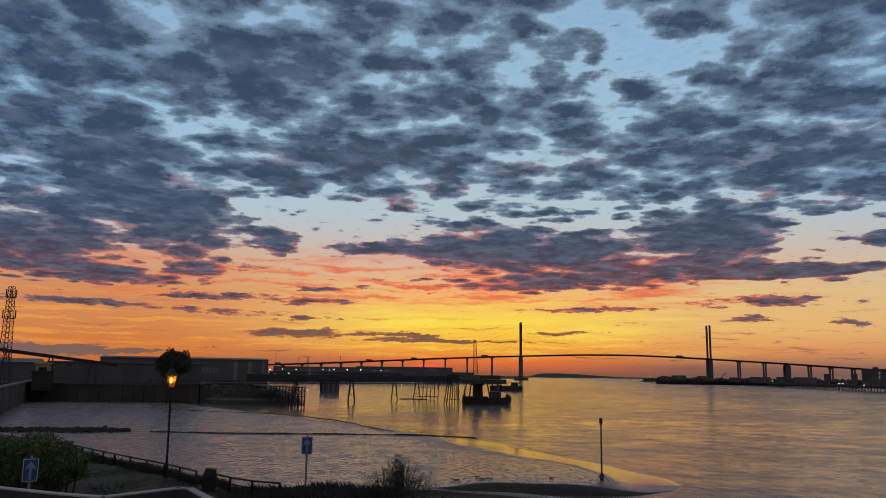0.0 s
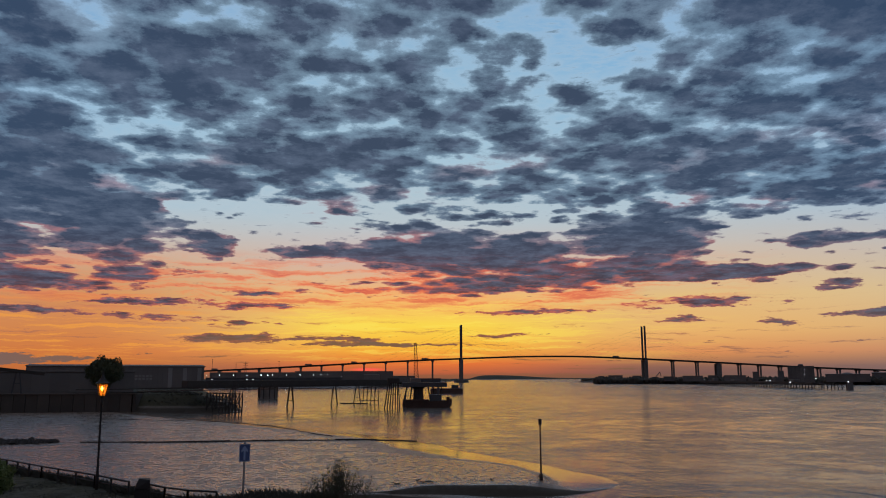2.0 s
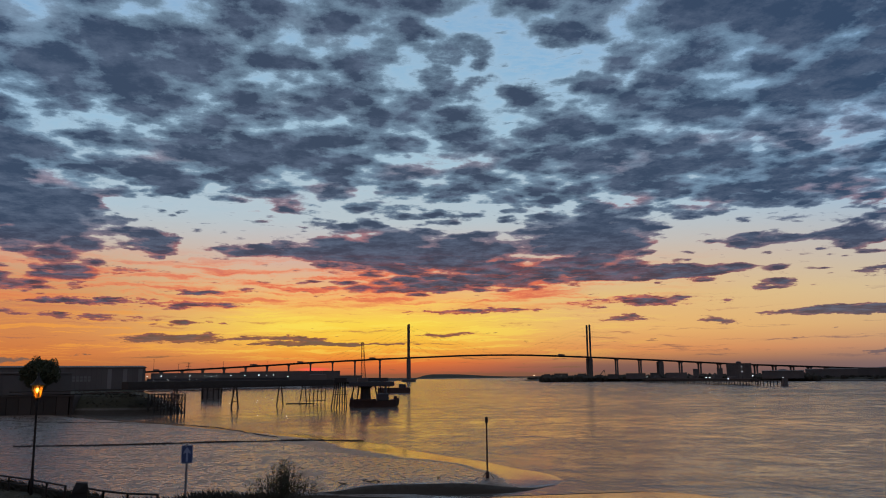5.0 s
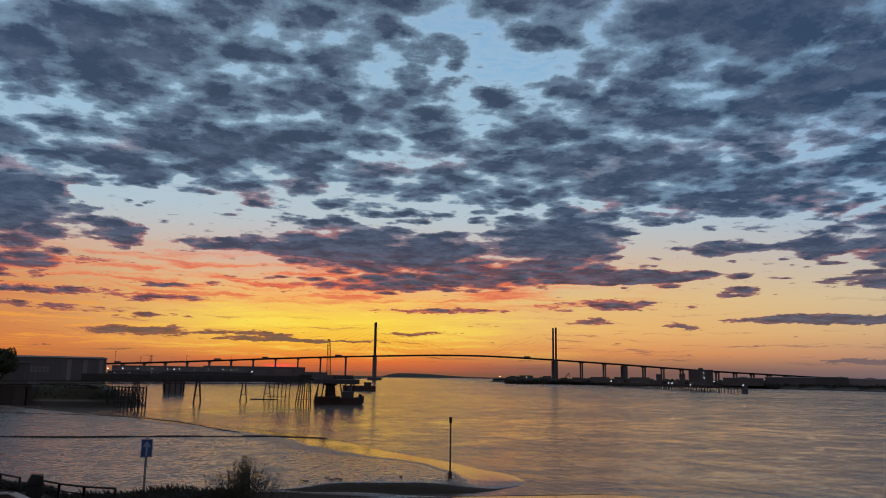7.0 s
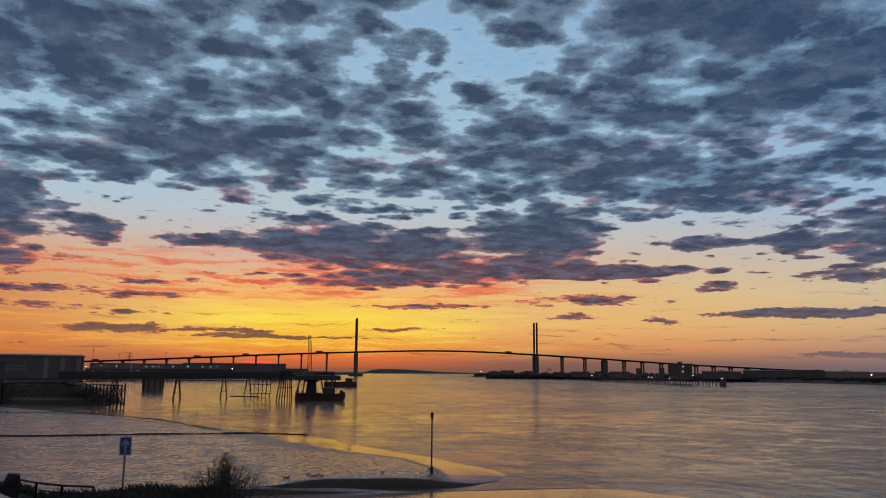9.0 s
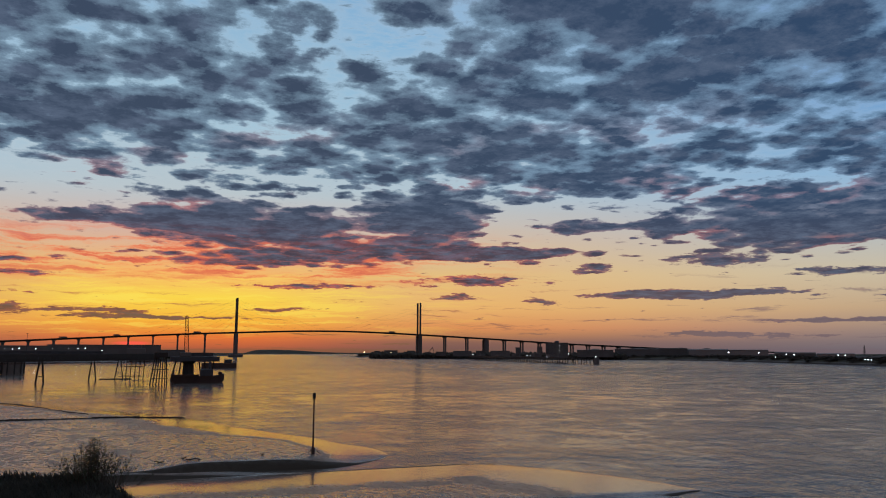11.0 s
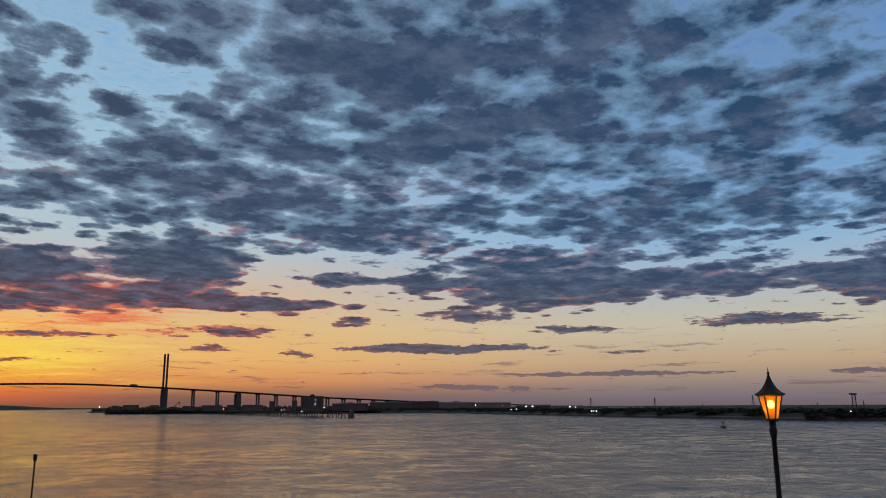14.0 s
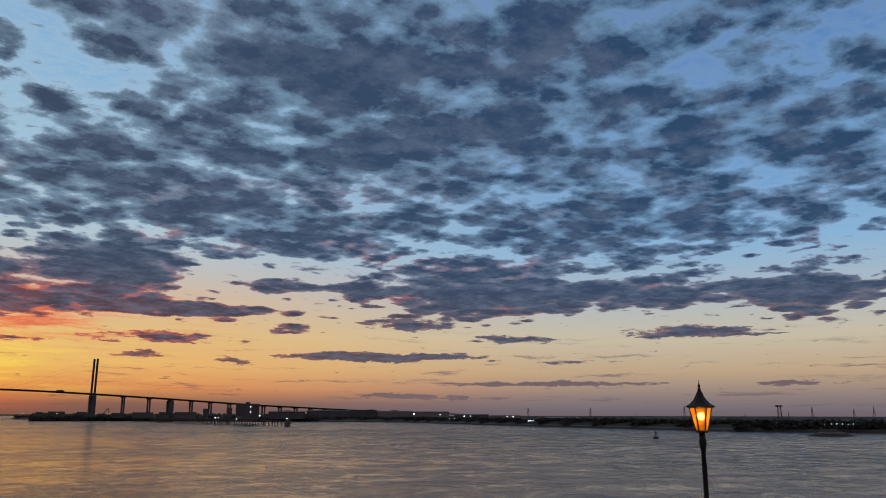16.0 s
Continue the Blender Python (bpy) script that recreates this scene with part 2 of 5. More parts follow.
# overhead, out of view: even pale grey, brightened as fill for the foreground
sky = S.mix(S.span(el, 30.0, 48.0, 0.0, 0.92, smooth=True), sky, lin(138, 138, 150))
back = S.span(wz, -0.02, 0.0)
sky = S.mix(back, lin(40, 38, 40), sky)
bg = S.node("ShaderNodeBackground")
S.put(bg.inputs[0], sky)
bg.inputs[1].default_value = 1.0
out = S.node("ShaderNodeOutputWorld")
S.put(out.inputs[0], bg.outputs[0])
world.cycles.sampling_method = "MANUAL"
world.cycles.sample_map_resolution = 512


# ---- materials
def material(name, colour, rough=0.6, metal=0.0, grain=8.0, vary=0.25, bump=0.3, bump_scale=30.0, depth=0.01, spec=0.5, second=None):
    m = bpy.data.materials.new(name)
    m.use_nodes = True
    n = Tree(m.node_tree)
    b = m.node_tree.nodes["Principled BSDF"]
    co = n.node("ShaderNodeTexCoord").outputs["Object"]
    rnd = n.node("ShaderNodeObjectInfo").outputs["Random"]
    big = n.noise(co, grain * 0.12, 4.0, 0.6)[0]
    small = n.noise(co, grain, 5.0, 0.65)[0]
    v = n.math("ADD", n.math("MULTIPLY", big, 0.6), n.math("MULTIPLY", small, 0.4))
    v = n.math("ADD", v, n.math("MULTIPLY", n.math("SUBTRACT", rnd, 0.5), 0.25))
    c = (*colour, 1.0)
    lo = tuple(x * (1 - vary) for x in colour) + (1.0,)
    hi = tuple(min(1, x * (1 + vary)) for x in (second or colour)) + (1.0,)
    n.put(b.inputs["Base Color"], n.ramp(v, [(0.25, lo), (0.5, c), (0.75, hi)]))
    n.put(b.inputs["Roughness"], n.span(small, 0.2, 0.8, max(0.02, rough - 0.12), min(1, rough + 0.12)))
    b.inputs["Metallic"].default_value = metal
    b.inputs["Specular IOR Level"].default_value = spec
    if bump:
        k = n.node("ShaderNodeBump")
        k.inputs["Strength"].default_value, k.inputs["Distance"].default_value = bump, depth
        n.put(k.inputs["Height"], n.noise(co, bump_scale, 4.0, 0.6)[0])
        n.put(b.inputs["Normal"], k.outputs[0])
    return m


def lamp_material(name, colour, power):
    m = bpy.data.materials.new(name)
    m.use_nodes = True
    b = m.node_tree.nodes["Principled BSDF"]
    b.inputs["Base Color"].default_value = (*colour, 1)
    b.inputs["Emission Color"].default_value = (*colour, 1)
    b.inputs["Emission Strength"].default_value = power
    return m


STEEL = material("weathered_steel", (0.06, 0.06, 0.065), 0.55, 0.4, 2.0)
CONCRETE = material("grey_concrete", (0.26, 0.25, 0.24), 0.85, 0.0, 0.6, 0.3)
PIERS = material("sooty_concrete", (0.10, 0.095, 0.09), 0.85, 0.0, 0.6, 0.3)
BLACK = material("black_paint", (0.02, 0.018, 0.017), 0.55, 0.0, 30.0, 0.3, 0.15, 120.0, 0.002, 0.3)
TIMBER = material("tarred_timber", (0.035, 0.027, 0.022), 0.8, 0.0, 3.0, 0.4)
RUST = material("rusty_steel", (0.06, 0.032, 0.024), 0.8, 0.1, 3.0, 0.4)
CLADDING = material("grey_cladding", (0.125, 0.11, 0.10), 0.6, 0.1, 0.4, 0.2)
PALECLAD = material("pale_cladding", (0.20, 0.185, 0.175), 0.6, 0.0, 0.4, 0.15)
BRICKY = material("brown_brick", (0.06, 0.04, 0.034), 0.85, 0.0, 6.0, 0.3)
SCRUB = material("dark_scrub", (0.034, 0.032, 0.022), 0.9, 0.0, 0.5, 0.4)
LEAF = material("green_leaf", (0.045, 0.055, 0.022), 0.6, 0.0, 3.0, 0.4, 0.0)
HEDGELEAF = material("hedge_leaf", (0.12, 0.16, 0.04), 0.6, 0.0, 3.0, 0.35, 0.0)
BARK = material("bark", (0.07, 0.05, 0.035), 0.9, 0.0, 10.0, 0.4)
# yellow light on the hut front, put into its wall colour
LITYELLOW = material("yellow_lit_render", (0.42, 0.30, 0.12), 0.8, 0.0, 2.0, 0.15)
ARROW = material("weathered_reflective_sheet", (0.26, 0.33, 0.48), 0.4, 0.0, 20.0, 0.15, 0.05)
SIGNBLUE = material("blue_sign_sheet", (0.045, 0.085, 0.20), 0.35, 0.0, 20.0, 0.12, 0.05)
WHITE = material("white_paint", (0.75, 0.76, 0.78), 0.5, 0.0, 10.0, 0.08, 0.1)
GALV = material("galvanised_steel", (0.32, 0.33, 0.34), 0.45, 0.7, 12.0, 0.2)
STONE = material("stained_quay_stone", (0.18, 0.145, 0.12), 0.85, 0.0, 0.8, 0.35)
QUAY = material("weedy_quay_piling", (0.06, 0.045, 0.035), 0.85, 0.0, 0.9, 0.4)
COPING = material("pale_coping_stone", (0.45, 0.42, 0.39), 0.8, 0.0, 4.0, 0.2)
BULB = lamp_material("warm_bulb", (1.0, 0.62, 0.16), 60.0)
FLOOD = lamp_material("white_floodlight", (0.85, 0.93, 1.0), 6.0)
AMBER = lamp_material("amber_floodlight", (1.0, 0.75, 0.4), 8.0)

# amber lantern glass
GLASS = bpy.data.materials.new("amber_glass")
GLASS.use_nodes = True
gb = GLASS.node_tree.nodes["Principled BSDF"]
gb.inputs["Base Color"].default_value = (1.0, 0.60, 0.17, 1)
gb.inputs["Roughness"].default_value = 0.28
gb.inputs["Transmission Weight"].default_value = 0.9
gb.inputs["IOR"].default_value = 1.1

# river water: wind ripples at three sizes, with calmer slicks
WATER = bpy.data.materials.new("river_water")
WATER.use_nodes = True
n = Tree(WATER.node_tree)
wb = WATER.node_tree.nodes["Principled BSDF"]
co = n.node("ShaderNodeTexCoord").outputs["Object"]
wb.inputs["Base Color"].default_value = (0.12, 0.105, 0.09, 1)
wb.inputs["IOR"].default_value = 1.33
wb.inputs["Specular IOR Level"].default_value = 0.5
long = n.vec("MULTIPLY", co, (1.0, 0.75, 1.0))
slick = n.noise(n.vec("MULTIPLY", co, (0.8, 1.0, 1.0)), 0.10, 9.0, 0.70, 0.4)[0]
tide = n.noise(n.vec("MULTIPLY", co, (0.3, 1.0, 1.0)), 0.012, 3.0, 0.55)[0]
ruffle = n.noise(n.vec("MULTIPLY", co, (1.0, 0.8, 1.0)), 0.5, 5.0, 0.65, 0.3)[0]
rough_here = n.math("ADD", n.math("MULTIPLY", slick, 0.55), n.math("ADD", n.math("MULTIPLY", ruffle, 0.35), n.math("MULTIPLY", tide, 0.15)))
wsep = n.node("ShaderNodeSeparateXYZ")
n.put(wsep.inputs[0], co)
# the lee of the jetty and mud bank lies calmer than the open reach
lee = n.math("ADD", wsep.outputs[0], n.math("MULTIPLY", wsep.outputs[1], -0.16))
open_reach = n.span(n.math("ADD", lee, n.math("MULTIPLY", n.math("SUBTRACT", tide, 0.5), 120.0)), -10.0, 230.0, smooth=True)
calm = n.math("MULTIPLY", n.span(rough_here, 0.46, 0.55, 0.18, 1.6, smooth=True), n.span(open_reach, 0.0, 1.0, 0.2, 2.6))
hsum = n.math("MULTIPLY", n.noise(long, 0.10, 6.0, 0.64, 0.2)[0], 3.2)
k = n.node("ShaderNodeBump")
n.put(k.inputs["Strength"], calm)
k.inputs["Distance"].default_value = 0.36
n.put(k.inputs["Height"], hsum)
n.put(wb.inputs["Normal"], k.outputs[0])
n.put(wb.inputs["Roughness"], n.span(rough_here, 0.44, 0.57, n.span(open_reach, 0.0, 1.0, 0.12, 0.14), n.span(open_reach, 0.0, 1.0, 0.18, 0.32)))

# ground: wet mud low down, rippled above, scrub and earth on the banks
MUD = bpy.data.materials.new("river_ground")
MUD.use_nodes = True
n = Tree(MUD.node_tree)
mb = MUD.node_tree.nodes["Principled BSDF"]
co = n.node("ShaderNodeTexCoord").outputs["Object"]
sp = n.node("ShaderNodeSeparateXYZ")
n.put(sp.inputs[0], co)
gx, gy, gz = sp.outputs
stain = n.noise(co, 0.22, 7.0, 0.62)[0]
level = n.math("ADD", gz, n.math("MULTIPLY", n.math("SUBTRACT", stain, 0.5), 0.25))
dry = n.span(level, 1.2, 2.5, smooth=True)
mudc = n.ramp(n.noise(co, 0.7, 5.0, 0.6)[0], [(0.3, (0.15, 0.11, 0.083)), (0.7, (0.26, 0.19, 0.145))])
earth = n.ramp(n.noise(co, 1.7, 5.0, 0.65)[0], [(0.3, (0.032, 0.032, 0.020)), (0.7, (0.065, 0.060, 0.035))])
# mud on the steeper faces is darker, rougher and less glossy
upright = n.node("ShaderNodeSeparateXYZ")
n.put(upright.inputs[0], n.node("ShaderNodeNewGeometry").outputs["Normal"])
darker = n.math("MULTIPLY", n.span(upright.outputs[2], 0.996, 0.988, smooth=True), n.span(dry, 0.0, 1.0, 1.0, 0.0))
mudc = n.mix(darker, mudc, (0.05, 0.04, 0.03, 1.0))
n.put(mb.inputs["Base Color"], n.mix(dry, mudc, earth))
rip = n.math("ADD", n.math("MULTIPLY", n.noise(n.vec("MULTIPLY", co, (1.0, 0.5, 1.0)), 0.8, 6.0, 0.70, 0.6)[0], 1.3), n.math("MULTIPLY", n.noise(co, 3.0, 3.0, 0.6)[0], 0.25))
k = n.node("ShaderNodeBump")
# films of water lie in the hollows between dull ripples
pools = n.noise(n.vec("MULTIPLY", co, (1.0, 0.6, 1.0)), 1.7, 7.0, 0.70, 0.5)[0]
film = n.span(pools, 0.40, 0.58, smooth=True)
rippled = n.span(level, 0.33, 0.47, 0.0, 1.0, smooth=True)
n.put(k.inputs["Strength"], n.math("MULTIPLY_ADD", rippled, n.span(film, 0.0, 1.0, 0.55, 0.2), 0.05))
k.inputs["Distance"].default_value = 0.2
n.put(k.inputs["Height"], rip)
n.put(mb.inputs["Normal"], k.outputs[0])
crest = n.math("MULTIPLY", n.span(level, 0.36, 0.44, smooth=True), n.span(level, 0.49, 0.56, 1.0, 0.0, smooth=True))
n.put(mb.inputs["Roughness"], n.math("ADD", n.span(rippled, 0.0, 1.0, 0.13, n.span(film, 0.0, 1.0, 0.30, 0.14)), n.math("MAXIMUM", n.math("MULTIPLY", n.math("MAXIMUM", dry, darker), 0.5), n.math("MULTIPLY", crest, 0.14))))
shine = n.math("MULTIPLY", n.span(rippled, 0.0, 1.0, 0.9, n.span(film, 0.0, 1.0, 0.65, 1.0)), n.span(n.math("MAXIMUM", n.math("MAXIMUM", dry, darker), n.math("MULTIPLY", crest, 0.2)), 0.0, 1.0, 1.0, 0.12))
n.put(mb.inputs["Specular IOR Level"], shine)


# ---- mesh helpers
def mesh_ob(name, bm, mat, smooth=False):
    me = bpy.data.meshes.new(name)
    bm.to_mesh(me)
    bm.free()
    if smooth:
        for p in me.polygons:
            p.use_smooth = True
    me.materials.append(mat)
    return new(name, me)


def part(name, bm, mat, parent, label="", smooth=False):
    ob = mesh_ob(name, bm, mat, smooth)
    ob.parent = parent
    if label:
        ob["label"] = label
    return ob


def thing(name, label, category, at=(0, 0, 0), turn=0.0, group="", kind=""):
    ob = new(name)
    ob.matrix_basis = pose(*at, 0, 0, turn)
    return tagged(ob, label, category, group, kind)


def box(bm, x0, x1, y0, y1, z0, z1, bev=0.0, m=None):
    vs = [bm.verts.new((x, y, z)) for z in (z0, z1) for y in (y0, y1) for x in (x0, x1)]
    fs = [bm.faces.new([vs[i] for i in q]) for q in ((0, 2, 3, 1), (4, 5, 7, 6), (0, 1, 5, 4), (2, 6, 7, 3), (0, 4, 6, 2), (1, 3, 7, 5))]
    if bev:
        es = list({e for f in fs for e in f.edges})
        r = bmesh.ops.bevel(bm, geom=es, offset=bev, segments=1, affect="EDGES")
        vs = list({v for v in vs if v.is_valid} | set(r["verts"]))
    if m is not None:
        for v in vs:
            v.co = m @ v.co
    return bm


def beam(bm, a, b, w, h=None, sides=4):
    """A straight bar from a to b; square with four sides, round with more."""
    a, b = Vector(a), Vector(b)
    d = b - a
    q = d.to_track_quat("Z", "Y").to_matrix()
    h = w if h is None else h
    rings = []
    for p, (ww, hh) in ((a, (w, w)), (b, (h, h))):
        ring = []
        for i in range(sides):
            ang = 2 * math.pi * (i + 0.5) / sides
            ring.append(bm.verts.new(p + q @ Vector((math.cos(ang) * ww, math.sin(ang) * hh, 0))))
        rings.append(ring)
    for i in range(sides):
        bm.faces.new((rings[0][i], rings[0][(i + 1) % sides], rings[1][(i + 1) % sides], rings[1][i]))
    bm.faces.new(rings[0][::-1])
    bm.faces.new(rings[1])
    return bm


def lathe(bm, prof, sides=16, centre=(0, 0, 0), turn=0.0):
    """A turned shape from (radius, height) pairs."""
    cx, cy, cz = centre
    rings = []
    for r, z in prof:
        rings.append([bm.verts.new((cx + r * math.cos(2 * math.pi * i / sides + turn), cy + r * math.sin(2 * math.pi * i / sides + turn), cz + z)) for i in range(sides)])
    for lo, hi in zip(rings, rings[1:]):
        for i in range(sides):
            bm.faces.new((lo[i], lo[(i + 1) % sides], hi[(i + 1) % sides], hi[i]))
    bm.faces.new(rings[0][::-1])
    bm.faces.new(rings[-1])
    return bm


def at(az_deg, dist):
    """Plan place at an azimuth from the first eye."""
    a = radians(az_deg)
    return dist * math.sin(a), dist * math.cos(a)


def bm_new():
    return bmesh.new()


# ---- river and ground
def step(v, a, b):
    t = np.clip((v - a) / (b - a), 0, 1)
    return t * t * (3 - 2 * t)


PROM = 7.3     # level of the promenade
EDGE_Y = (10, 40, 46, 48.5, 50, 52, 59, 66, 71, 72.3, 72.7, 73.0, 73.4, 73.8, 75.2, 78, 81.2, 84, 90, 96, 108, 123, 136, 152, 179, 200, 224, 262, 330)
EDGE_X = (60, 53, 50, 44, 37, 42.7, 39.8, 37.4, 33, 29, 21, 3, 3, 15, 19.8, 23.2, 24.6, 24.4, 24, 22, 17, 11, 7, -1, -20, -35, -55, -80, -130)
BRINK_A = (-180, -60, -35, -24.5, -22.5, -19.3, -17, -14, -8, -4, -1, 0.5, 8, 60, 100, 180)
BRINK_R = (60, 55, 42, 37.4, 34.2, 30.6, 28.2, 26.2, 26.5, 26, 22.5, 19.5, 18.0, 18.0, 30, 60)
NORTH_Y = (-4800, -600, 168, 251, 436, 876, 1090, 1350, 1650, 1800, 2200, 4300, 4800)
NORTH_X = (2500, 900, 532, 504, 560, 730, 708, 640, 560, 450, 570, 1110, 1250)


def ground_height(x, y):
    edge = np.interp(y, EDGE_Y, EDGE_X)
    inland = edge - x + 0.6 * np.sin(y * 0.35) * np.sin(x * 0.2)
    # the flat tilts down to its edges; a steep little face drops into the creek
    rim = np.minimum(inland, np.where(y < 72.8, 1.1 * (72.9 - y) + 0.5 * np.maximum(x - 28, 0), 99.0))
    mud = np.where(inland > 0, 0.03 + np.where(y < 72.8, 0.032 * np.clip(rim, 0, 20), 0.042 * np.clip(rim, 0, 10) + 0.08 * step(inland, 10, 16)), np.maximum(inland * 0.12, -4.0))
    ledge = 0.42 * step(y, 73.3, 75.6) * step(-y, -112, -78) * step(x, -1, 5) * step(-x, -21, -12)
    mud = np.where((inland > 0.5) & (y < 112), mud + ledge, mud)
    mud = np.where(y > 335, -4.0, mud)
    # bank below the promenade
    r = np.hypot(x, y)
    brink = np.interp(np.degrees(np.arctan2(x, y)), BRINK_A, BRINK_R)
    bank = PROM * step(brink + 4.5 - r, 0, 4.5) + 0.06 * np.sin(x * 1.3) * np.sin(y * 1.1) * (r < brink)
    # west shore: quay side and the spur of land behind the flat
    west = 6.3 * step(-x - 98 - 0.49 * (y - 160), 0, 3) * step(y, 60, 90)
    spur = 6.2 * step(y - 0.3 * np.maximum(-x - 60, 0) ** 0.5, 254, 268) * step(-x - 0.22 * np.maximum(y - 262, 0), 45, 66) * step(-y, -420, -400)
    # far shores and hills
    south = 6.0 * step(np.interp(y, (880, 1200, 1841, 4300), (-10, 60, 130, 500)) - x, 0, 25) * step(y, 880, 930)
    far = 45 * np.exp(-((y - 4350) / 220) ** 2) * (0.60 + 0.08 * np.sin(x / 90.0 + 1.0)) * step(x, 440, 560) * (0.45 + 0.55 * step(-x, -1120, -720))
    north = 5.0 * step(x - np.interp(y, NORTH_Y, NORTH_X), 0, 25)
    ix, iy = at(69.4, 480)
    islet = 4.6 * np.exp(-((x - ix) / 13) ** 2 - ((y - iy) / 9) ** 2) - 0.9
    dry = [np.where(v > 0.02, v, -4.0) for v in (bank, west, spur)]
    return np.maximum.reduce([mud, *dry, south - 4 * (south <= 0), far - 4, north - 4 * (north <= 0), np.where(islet > -0.3, islet, -4)])


def graded(stops):
    xs = []
    for (a, b, st) in stops:
        xs += list(np.arange(a, b, st))
    return np.array(xs + [stops[-1][1]])


gxs = graded([(-4800, -800, 250), (-800, -200, 30), (-200, -70, 3), (-70, 64, 0.7), (64, 200, 5), (200, 420, 25), (420, 480, 6), (480, 1400, 20), (1400, 4800, 200)])
gys = graded([(-4800, -200, 250), (-200, 0, 10), (0, 145, 0.7), (145, 300, 2.5), (300, 700, 14), (700, 1900, 40), (1900, 4800, 120)])
GX, GY = np.meshgrid(gxs, gys)
GZ = ground_height(GX, GY)
me = bpy.data.meshes.new("ground")
nx, ny = len(gxs), len(gys)
verts = np.stack([GX.ravel(), GY.ravel(), GZ.ravel()], 1)
i0 = (np.arange(ny - 1)[:, None] * nx + np.arange(nx - 1)[None, :]).ravel()
quads = np.stack([i0, i0 + 1, i0 + nx + 1, i0 + nx], 1)
me.from_pydata(verts.tolist(), [], quads.tolist())
for p in me.polygons:
    p.use_smooth = True
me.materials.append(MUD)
ground = tagged(new("ground", me), "wet brown tidal mudflats and dark earth river banks", "ground", kind="structure")

bm = bm_new()
bm.faces.new([bm.verts.new((x, y, 0.0)) for x, y in ((-4850, -600), (4850, -600), (4850, 4850), (-4850, 4850))])
water = tagged(mesh_ob("water", bm, WATER), "rippled grey river water reflecting the orange sunset", "water", kind="structure")


# ---- cable-stayed bridge
PYL = ((184.5, 1841.0), (637.0, 1853.0))
DECK_X = (-900, -412, -289, -145, -47, 115, 180, 295, 354, 449, 521, 633, 818, 1052, 1363, 1900)
DECK_Z = (12, 28, 33.5, 41, 46.5, 54.2, 56.5, 60.8, 62.3, 62.6, 60.8, 56.4, 48, 36, 25, 12)


def deck_y(x):
    return 1841 + (x - 184.5) * 12.0 / 452.5


def deck_z(x):
    k = np.linspace(-30, 30, 7)
    return float(np.mean(np.interp(x + k, DECK_X, DECK_Z)))


bridge = thing("bridge", "dark cable-stayed road bridge with slender twin pylons over the river", "bridge")
bm = bm_new()
rows = []
for x in np.arange(-900, 1901, 20.0):
    y, z = deck_y(x), deck_z(x)
    prof = ((-10, z), (-10, z + 1.1), (-9.7, z + 1.1), (-9.7, z), (9.7, z), (9.7, z + 1.1), (10, z + 1.1), (10, z), (7.5, z - 1.8), (5, z - 2.6), (-5, z - 2.6), (-7.5, z - 1.8))
    rows.append([bm.verts.new((x, y + p, q)) for p, q in prof])
for a, b in zip(rows, rows[1:]):
    for i in range(len(a)):
        j = (i + 1) % len(a)
        bm.faces.new((a[i], a[j], b[j], b[i]))
part("deck", bm, STEEL, bridge, "dark steel road deck")
for px_, py_ in PYL:
    zd = deck_z(px_)
    pylon = part("pylon", box(box(bm_new(), px_ - 2.0, px_ + 2.0, py_ - 12.2, py_ - 9.2, zd - 5, 136), px_ - 2.0, px_ + 2.0, py_ + 9.2, py_ + 12.2, zd - 5, 136), STEEL, bridge, "tall slender dark steel mast pair")
    for s in (-1, 1):
        bm = bm_new()
        box(bm, px_ - 3.6, px_ + 3.6, py_ + s * 10.7 - 4.2, py_ + s * 10.7 + 4.2, 2, zd - 4, 0.6)
        part("column", bm, PIERS, pylon, "concrete pylon leg")
    part("crossbeam", box(bm_new(), px_ - 3.2, px_ + 3.2, py_ - 14.5, py_ + 14.5, zd - 7.5, zd - 2.7, 0.4), PIERS, pylon)
    part("footing", box(bm_new(), px_ - 15, px_ + 15, py_ - 24, py_ + 24, -5, 6, 1.0), PIERS, pylon, "concrete river footing")
    for side in (-1, 1):
        for plane in (-10.2, 10.2):
            for i in range(7):
                xe = px_ + side * (36 + i * 29)
                bm = bm_new()
                beam(bm, (px_, py_ + plane, 132 - (6 - i) * 7.5), (xe, deck_y(xe) + plane, deck_z(xe) + 0.6), 0.055, sides=4)
                part("cable", bm, STEEL, bridge)
for x, wide in ((116, 0), (57, 0), (5, 0), (-46, 0), (-96, 0), (-145, 0), (-193, 0), (-241, 0), (-288, 0), (-333, 0), (-378, 0), (-423, 0), (-470, 0), (-520, 0),
                (708, 2), (770, 2), (824, 1), (879, 0), (931, 0), (985, 0), (1036, 0), (1087, 0), (1139, 0), (1190, 0), (1240, 0), (1290, 0), (1340, 0)):
    y, z = deck_y(x), deck_z(x)
    pier = part("pier", box(bm_new(), x - 3.2, x + 3.2, y - 9, y + 9, z - 4.6, z - 2.4, 0.3), PIERS, bridge, "concrete viaduct pier")
    for s in (-1, 1):
        half = {0: 1.7, 1: 6.0, 2: 1.6}[wide]
        bm = bm_new()
        box(bm, x - half, x + half, y + s * 6.5 - 1.7, y + s * 6.5 + 1.7, -4, z - 4.4, 0.2)
        part("column", bm, PIERS, pier)


